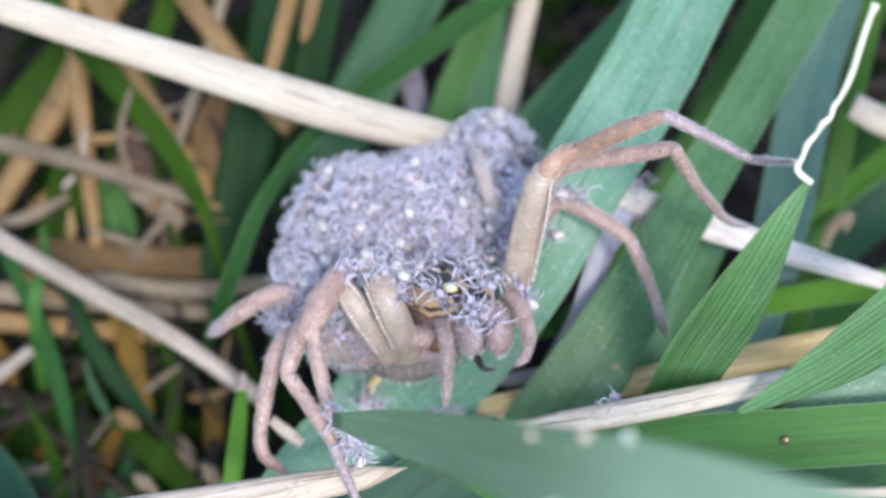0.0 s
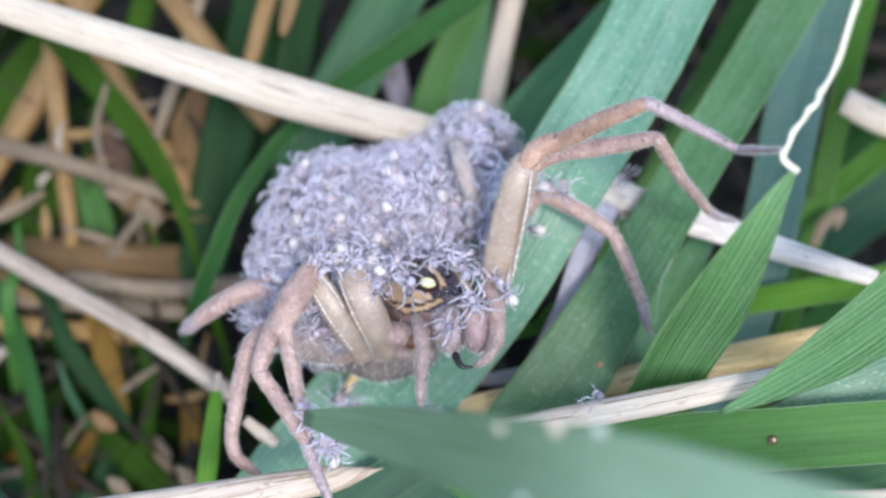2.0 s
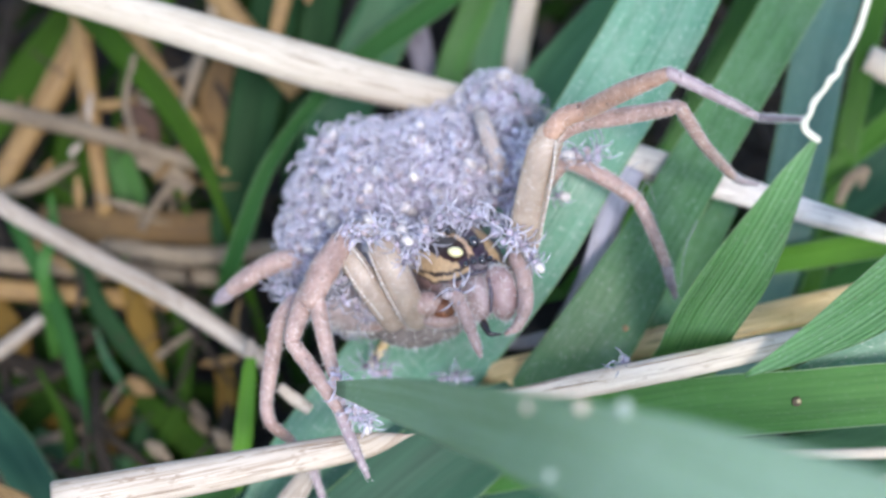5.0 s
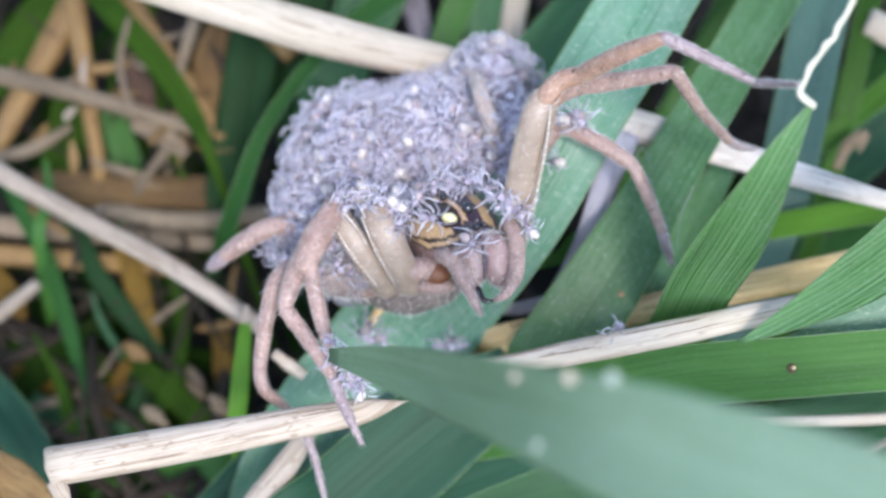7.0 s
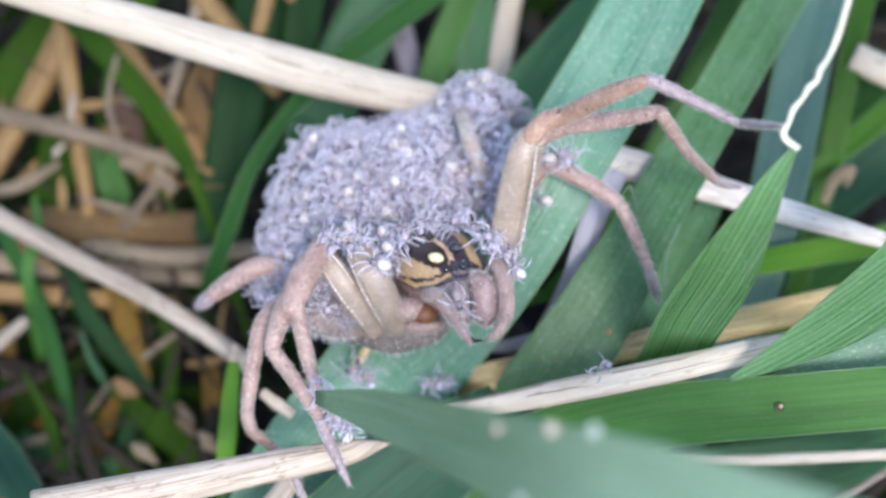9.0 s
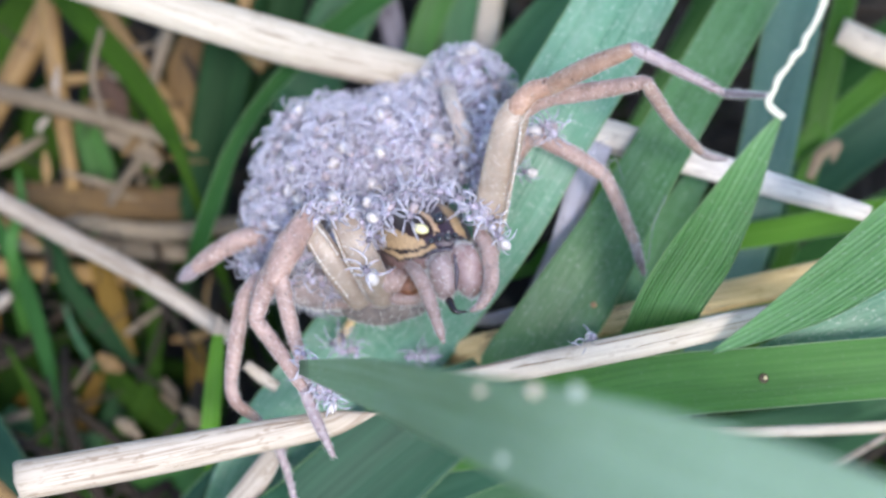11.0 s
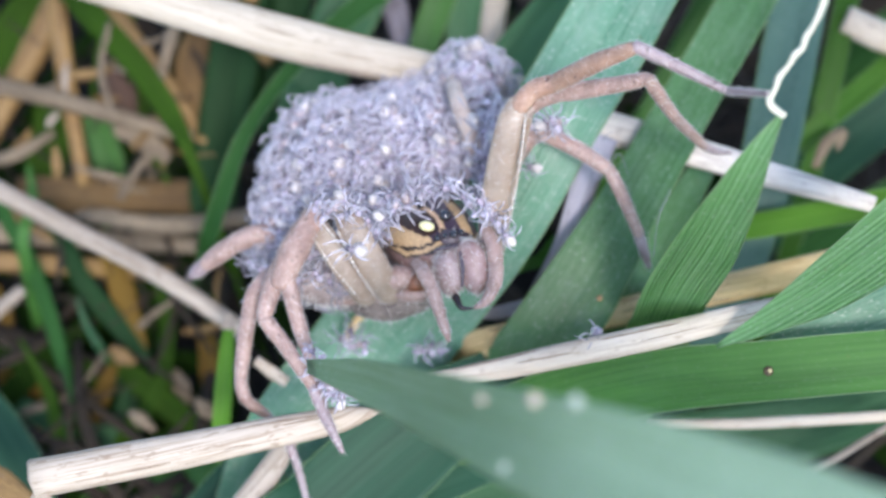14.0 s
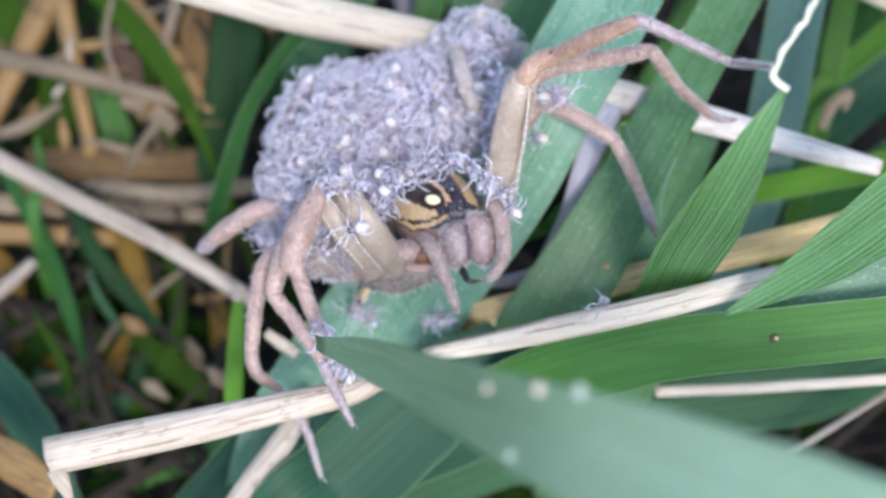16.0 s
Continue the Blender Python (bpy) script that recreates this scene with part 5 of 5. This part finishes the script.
right_palp = palp("right_pedipalp", "pinkish feeler curled before the jaws", [
    ("femur", LEG, [(3.46, -14.81, 28.40), (3.84, -15.94, 28.56), (3.94, -16.83, 28.50)], [0.95, 1.12, 1.12]),
    ("tibia", LEG, [(3.94, -16.88, 28.47), (3.89, -17.69, 28.35), (3.68, -18.34, 28.21)], [1.12, 1.04, 0.93]),
    ("tarsus", LEG, [(3.65, -18.37, 28.19), (3.32, -18.84, 28.03), (2.80, -19.05, 27.80)], [0.87, 0.70, 0.29])], 10)


for pts in ([(10.19, -11.26, 28.60), (10.86, -10.25, 28.73), (11.38, -10.92, 27.64)], [(10.40, -11.42, 28.51), (11.22, -11.73, 27.87), (11.62, -12.21, 26.90)], [(9.41, -10.63, 28.85), (9.99, -9.38, 28.76), (10.69, -8.43, 28.16)], [(12.91, -14.39, 24.49), (13.29, -12.34, 25.21), (14.10, -10.65, 25.49)]):
    straw("fine bluish silk thread clinging to the leg", pts, [0.05, 0.05, 0.04], YOUNG_LEG, "silk threads", "silk_thread", sides=5, steps=10, rough=0.3)


# ---- the brood ----
def spiderling(seed, body, curl=1.0):
    """One young spider, facing -y, its belly at z = 0; its thin jointed legs arch up and fold in."""
    r = random.Random(seed)
    ob = tagged(empty("spiderling", (0, 0, 0)), "tiny translucent bluish-grey spiderling riding with the brood", "spiderling", "brood of spiderlings")
    bm = bmesh.new()
    big = 1.15 if body is YOUNG_PALE else 0.9 if body is YOUNG_WARM else 0.8
    ball(bm, (0, 0.36, 0.3 * big), (0.29 * big, 0.35 * big, 0.29 * big), None, 14, 9, 0.16, seed)
    part("abdomen", bm, body, ob)
    bm = bmesh.new()
    ball(bm, (0, -0.18, 0.22), (0.21, 0.3, 0.17), None, 10, 7)
    for x in (-0.1, 0.1):
        ball(bm, (x, -0.34, 0.34), (0.075, 0.075, 0.075), None, 6, 5, material=1)
    part("head", bm, [YOUNG_HEAD, EYE_DARK], ob)
    for i in range(8):
        s = -1 if i < 4 else 1
        k = i % 4
        a = radians((-72, -40, 22, 58)[k] + r.uniform(-20, 20))
        way = Vector((s * math.cos(a), math.sin(a), 0))
        n = (1.0, 0.85, 0.76, 1.08)[k] * r.uniform(0.75, 1.3)
        o = Vector((s * 0.13, -0.18 + (k - 1.5) * 0.1, 0.2))
        fold = Vector((-way.y, way.x, 0)) * r.choice((-1, 1)) * r.uniform(0.05, 0.75) * curl
        knee = o + way * n * 0.36 + Vector((0, 0, r.uniform(0.26, 0.62)))
        shin = knee + (way * 0.7 + fold).normalized() * n * 0.44 + Vector((0, 0, r.uniform(-0.22, 0.06)))
        tip = shin + (way * 0.5 + fold * 1.4).normalized() * n * 0.34 - Vector((0, 0, r.uniform(0.15, 0.5)))
        bm = bmesh.new()
        limb(bm, [o, knee, shin, tip], (0.1, 0.125, 0.12, 0.05), 6, 9)
        part("leg", bm, YOUNG_LEG, ob)
    return ob


protos = [spiderling(s, YOUNG_PALE if s in (2, 4, 8, 11) else YOUNG_WARM if s % 3 == 0 else YOUNG_BODY) for s in range(1, 13)] + [spiderling(s, YOUNG_BODY, 1.5) for s in (41, 43, 47)]
used = set()


def settle(at, normal, spin, size=1.0, kind=None):
    """A spiderling on a surface at a place, with its back along the normal."""
    k = rng.randrange(len(protos)) if kind is None else kind
    q = Vector(normal).to_track_quat("Z", "Y").to_matrix().to_4x4() @ Matrix.Rotation(spin, 4, "Z")
    m = Matrix.Translation(Vector(at) * MM) @ q @ Matrix.Scale(size, 4)
    if k not in used:
        used.add(k)
        protos[k].matrix_basis = m
        return protos[k]
    return copy_thing(protos[k], m)


# the heap: three rounded mounds over the abdomen and the base of the hind leg
HEAP = ((Vector((-4.36, -8.44, 21.11)), 4.75, 5.7, 5.2), (Vector((-0.30, -6.83, 22.04)), 4.4, 4.7, 5.0), (Vector((3.0, -3.1, 24.77)), 1.8, 2.1, 2.05), (Vector((-7.03, -10.82, 21.46)), 2.35, 3.1, 3.2), (Vector((3.57, -7.94, 26.02)), 1.1, 2.3, 1.2))


def heap_depth(p):
    """How far p lies inside the heap: above 0 inside, below 0 outside."""
    best = -9.0
    for c, a, b, d in HEAP:
        v = p - c
        q = math.sqrt((v.dot(RIGHT) / a) ** 2 + (v.dot(RISE) / b) ** 2 + (v.dot(FACE) / d) ** 2)
        best = max(best, (1 - q) * min(a, b, d))
    return best


brood = []
tries = 0
spots = []
while len(spots) < 470 and tries < 60000:
    tries += 1
    c, a, b, d = HEAP[rng.choices((0, 1, 2, 3, 4), (5, 4, 2, 2, 1))[0]]
    n = Vector((rng.gauss(0, 1), rng.gauss(0, 1), rng.gauss(0, 1))).normalized()
    if n.z < -0.6:
        n.z = -n.z
    p = c + RIGHT * n.dot(RIGHT) * a + RISE * n.dot(RISE) * b + FACE * n.dot(FACE) * d
    if n.dot(FACE) < -0.5 or heap_depth(p) > 0.12:
        continue
    if any((p - o).length < 0.54 for o, _ in spots):
        continue
    g = (RIGHT * n.dot(RIGHT) / a + RISE * n.dot(RISE) / b + FACE * n.dot(FACE) / d).normalized()
    spots.append((p, g))
rng.shuffle(spots)
crowd = []
for i, (p, g) in enumerate(spots):
    tilt = (g + Vector((rng.uniform(-1, 1), rng.uniform(-1, 1), rng.uniform(-1, 1))) * 0.5).normalized()
    size, spin = rng.uniform(0.86, 1.12), rng.uniform(0, 6.28)
    if i < 255:
        brood.append((settle(p + g * rng.uniform(0.0, 0.6), tilt, spin, size), p, g))
    else:
        crowd.append((p + g * rng.uniform(-0.3, 0.15), tilt, spin, size))


def crowded():
    """The young packed underneath, past counting: one joined mesh."""
    slots = [YOUNG_BODY, YOUNG_PALE, YOUNG_WARM, YOUNG_HEAD, EYE_DARK, YOUNG_LEG]
    verts, faces, index = [], [], []
    for at, tilt, spin, size in crowd:
        m = Matrix.Translation(at * MM) @ tilt.to_track_quat("Z", "Y").to_matrix().to_4x4() @ Matrix.Rotation(spin, 4, "Z") @ Matrix.Scale(size, 4)
        for o in protos[rng.randrange(len(protos))].children:
            n = len(verts)
            verts += [m @ v.co for v in o.data.vertices]
            for f in o.data.polygons:
                faces.append([n + k for k in f.vertices])
                index.append(slots.index(o.data.materials[f.material_index]))
    me = bpy.data.meshes.new("packed_brood")
    me.from_pydata(verts, [], faces)
    for q in slots:
        me.materials.append(q)
    for f, k in zip(me.polygons, index):
        f.material_index, f.use_smooth = k, True
    tagged(new("packed_brood", me), "bluish-grey mass of tiny spiderlings packed on the mother's back", "spiderlings", kind="stuff")


crowded()

# strays on the legs, the face and the blades
for at in ((-4.65, -17.23, 20.08), (-3.94, -17.45, 19.95), (-3.29, -17.71, 20.03), (-4.18, -16.80, 20.09), (6.29, -10.02, 27.12), (6.97, -8.52, 29.26), (7.56, -8.83, 29.31), (6.23, -8.79, 29.10), (9.27, -19.48, 25.01), (3.64, -13.95, 28.32), (3.17, -12.59, 27.95),
           (4.36, -14.81, 28.40), (-4.83, -22.29, 26.16), (-4.42, -22.62, 25.97), (-5.22, -21.83, 26.20), (-8.71, -15.50, 25.69), (-9.14, -16.33, 24.64),
           (-1.18, -12.85, 28.37), (-0.57, -12.59, 28.53), (0.49, -12.38, 28.42), (1.34, -12.17, 28.31), (2.37, -12.48, 28.36), (3.02, -13.93, 28.68), (3.90, -14.53, 28.79), (4.57, -15.27, 28.59), (-2.54, -13.12, 28.22), (-1.93, -14.53, 27.64), (-1.65, -12.85, 27.68), (-2.20, -13.43, 27.12), (-2.56, -14.38, 26.80), (-9.70, -13.75, 23.24), (-5.57, -16.26, 26.41), (-6.87, -16.04, 25.38), (-6.19, -16.09, 24.20), (-5.44, -16.39, 23.45), (-6.82, -15.62, 26.20), (-5.87, -15.47, 26.86), (-2.88, -15.87, 25.71), (-4.43, -16.47, 24.90), (-5.00, -16.23, 25.73), (-0.06, -17.79, 19.75), (0.52, -17.62, 19.85), (1.03, -17.93, 19.90), (-5.01, -22.68, 25.82), (-4.60, -23.02, 25.74), (-4.19, -23.17, 25.65), (-5.50, -21.29, 26.28), (-5.80, -20.84, 26.42), (-2.89, -12.21, 27.36), (-4.59, -14.23, 29.89), (-3.95, -13.77, 29.93), (-3.3, -14.23, 29.89), (-5.45, -13.79, 29.57), (-2.79, -14.63, 29.08), (-2.3, -15.35, 28.9), (-4.97, -14.56, 29.7), (-3.79, -14.67, 29.87), (-1.89, -14.64, 29.43), (-1.45, -14.1, 29.51)):
    brood.append((settle(at, (FACE + Vector((rng.uniform(-1, 1), rng.uniform(-1, 1), rng.uniform(-0.3, 1))) * 0.5).normalized(), rng.uniform(0, 6.28), rng.uniform(0.7, 0.95), rng.choice((0, 1, 2, 12, 13, 14))), Vector(at), FACE))

wanderer, second_wanderer, third_wanderer = spiderling(31, YOUNG_WARM, 1.1), spiderling(37, YOUNG_BODY, 1.1), spiderling(53, YOUNG_PALE, 1.3)
face_crawlers = [spiderling(q, YOUNG_BODY, 1.3) for q in (61, 67, 71, 73, 79, 83, 89)]
for ob, spin in ((face_crawlers[0], 1.0), (face_crawlers[1], 4.1), (face_crawlers[2], 2.6), (face_crawlers[3], 5.5), (face_crawlers[4], 0.2), (face_crawlers[5], 3.3), (face_crawlers[6], 1.4), (wanderer, 0.6), (second_wanderer, 2.1), (third_wanderer, 3.4)):
    ob.matrix_basis = (FACE + RIGHT * 0.2).to_track_quat("Z", "Y").to_matrix().to_4x4() @ Matrix.Rotation(spin, 4, "Z")

# a filling under the young, so that no bare hide shows between them
for c, a, b, d in HEAP:
    bm = bmesh.new()
    ball(bm, (0, 0, 0), (a * 0.93, b * 0.93, d * 0.93), Matrix((RIGHT, RISE, FACE)).transposed(), 28, 18, 0.05, a)
    part("back", bm, YOUNG_FILL, spider, "mauve-grey filling added under the young, pale to lighten the gaps", Matrix.Translation(c))


# ---- what moves ----
def motions():
    r = random.Random(23)
    for ob, turns in ((left_palp, ((0, -18, 0), (1.0, -18, 0), (1.5, -16, 0), (2.0, -19, 4), (2.5, 7, -8), (3.5, 6, -24), (6.0, 2, -6), (6.6, 7, -12), (7.0, 9, -18), (8.0, 9, -18),
                                   (9.0, 14, -26), (11.4, 0, 0), (12.5, 1, 0), (14.0, 0, 2), (14.5, 0, 0), (15.2, 2, -2), (16.0, 1, 0))),
                      (right_palp, ((0, 14, -6), (1.0, 14, -4), (1.5, 6, -2), (2.0, 0, 0), (3.5, 2, 4), (6.0, 1, 0), (7.0, -2, 2), (8.0, 0, 4), (9.0, 2, 0), (12.0, 1, 0), (14.0, 0, 2), (16.0, 2, 0)))):
        base = ob.matrix_basis.copy()
        walk(ob, [(t, base @ Matrix.Rotation(radians(a), 4, FACE) @ Matrix.Rotation(radians(b), 4, RIGHT)) for t, a, b in turns])
    base = left_front.matrix_basis.copy()
    walk(left_front, [(t, base @ Matrix.Rotation(radians(a), 4, FACE) @ Matrix.Rotation(radians(b), 4, RIGHT)) for t, a, b in (
        (0, 0, 0), (7.0, 0, 0), (13.0, 0.6, 1), (14.5, 2, 5), (15.2, 3, 7), (16.0, 4, 8))])
    turn = wanderer.matrix_basis.to_quaternion().to_matrix().to_4x4()
    walk(wanderer, [(t, Matrix.Translation(Vector(p) * MM) @ turn @ Matrix.Rotation(radians(a), 4, "Z")) for t, p, a in (
        (0.0, (2.27, -16.95, 29.13), 0), (1.5, (1.77, -17.25, 29.07), 25), (3.5, (-0.23, -17.89, 28.35), 70), (6.0, (0.82, -16.67, 29.17), 30), (7.0, (1.34, -16.52, 29.37), 0), (9.0, (1.39, -17.53, 29.02), -40),
        (11.4, (-0.48, -13.38, 28.76), -80), (12.5, (-0.60, -13.28, 28.71), -60), (14.5, (-0.78, -13.28, 28.59), -30), (16.0, (-0.72, -13.22, 28.62), -10))])
    turn = third_wanderer.matrix_basis.to_quaternion().to_matrix().to_4x4()
    walk(third_wanderer, [(t, Matrix.Translation(Vector(p) * MM) @ turn @ Matrix.Rotation(radians(a), 4, "Z")) for t, p, a in (
        (0.0, (-2.83, -13.12, 28.68), 0), (6.0, (-2.83, -13.12, 28.68), 10), (7.0, (-2.96, -14.02, 29.55), 30), (8.0, (-2.81, -15.18, 29.69), 50), (9.0, (-2.75, -15.46, 29.53), 40),
        (11.4, (-2.40, -17.38, 28.53), 0), (12.5, (-3.39, -16.85, 28.84), 20), (14.5, (-3.50, -16.37, 29.35), 50), (16.0, (-3.76, -16.57, 29.23), 70))])
    turn = second_wanderer.matrix_basis.to_quaternion().to_matrix().to_4x4()
    walk(second_wanderer, [(t, Matrix.Translation(Vector(p) * MM) @ turn @ Matrix.Rotation(radians(a), 4, "Z")) for t, p, a in (
        (0.0, (1.40, -16.72, 29.26), 0), (1.0, (1.80, -17.03, 29.20), 20), (2.0, (2.57, -16.27, 29.40), 60), (3.5, (3.29, -14.79, 29.68), 90), (7.0, (3.09, -13.91, 29.38), 100), (9.0, (3.15, -13.86, 29.41), 110), (16.0, (3.27, -13.65, 29.30), 80))])
    for ob, rows in zip(face_crawlers, (
            ((0.0, (-0.75, -14.75, 28.75), 0), (1.5, (-0.85, -14.55, 28.7), 30), (2.4, (-1.2, -13.7, 28.6), 60), (3.4, (-1.75, -12.9, 28.4), 40), (4.6, (-1.6, -13.3, 28.5), 20), (5.8, (-0.7, -14.75, 28.75), -10), (7.2, (-0.75, -14.7, 28.75), 15), (8.0, (-1.5, -13.5, 28.5), 40), (9.0, (-1.8, -12.85, 28.4), 60), (16.0, (-1.85, -12.8, 28.4), 60)),
            ((0.0, (2.1, -14.75, 29.2), 0), (1.6, (2.05, -14.4, 29.1), -30), (3.0, (2.3, -13.2, 28.8), -60), (16.0, (2.35, -12.9, 28.6), -40)),
            ((0.0, (0.75, -13.5, 29.0), 0), (2.0, (0.55, -13.2, 28.9), 20), (3.3, (0.1, -12.35, 28.5), 50), (16.0, (0.0, -12.2, 28.4), 30)),
            ((0.0, (1.2, -16.1, 29.15), 0), (1.2, (1.9, -16.3, 29.3), 40), (2.4, (3.1, -15.6, 29.1), 80), (3.6, (3.7, -14.3, 28.9), 100), (16.0, (3.75, -14.1, 28.9), 120)),
            ((0.0, (-0.1, -15.5, 28.8), 0), (1.4, (-0.2, -15.3, 28.8), -20), (2.2, (-0.9, -14.9, 28.5), -50), (3.3, (-2.1, -14.6, 28.3), -80), (16.0, (-2.2, -14.5, 28.3), -60)),
            ((0.0, (1.5, -13.6, 29.1), 0), (1.8, (1.5, -13.5, 29.1), 30), (3.2, (1.4, -12.4, 28.6), 70), (16.0, (1.45, -12.3, 28.6), 50)),
            ((0.0, (11.4, -5.3, 25.7), 0), (2.6, (11.2, -5.45, 25.7), 20), (4.4, (9.3, -7.2, 27.2), 60), (5.9, (7.3, -8.65, 29.4), 100), (16.0, (7.25, -8.7, 29.4), 110)))):
        turn = ob.matrix_basis.to_quaternion().to_matrix().to_4x4()
        walk(ob, [(t, Matrix.Translation(Vector(p) * MM) @ turn @ Matrix.Rotation(radians(a), 4, "Z")) for t, p, a in rows])
    crawlers = r.sample(brood[:255], 46)
    for ob, p, g in crawlers:
        m = ob.matrix_basis.copy()
        side = g.orthogonal().normalized()
        side = Matrix.Rotation(r.uniform(0, 6.28), 3, g) @ side
        far, rows, t, at, turn = r.uniform(0.25, 1.0), [], 0.0, 0.0, 0.0
        while t < 16.0:
            rows.append((t, at, turn))
            t += r.uniform(0.7, 2.2)
            if r.random() < 0.6:
                at += r.uniform(-0.3, 0.45) * far
                turn += r.uniform(-24, 24)
        rows.append((16.0, at, turn))
        walk(ob, [(q, Matrix.Translation(side * d * MM) @ m.normalized() @ Matrix.Rotation(radians(a), 4, "Z")) for q, d, a in rows])


motions()
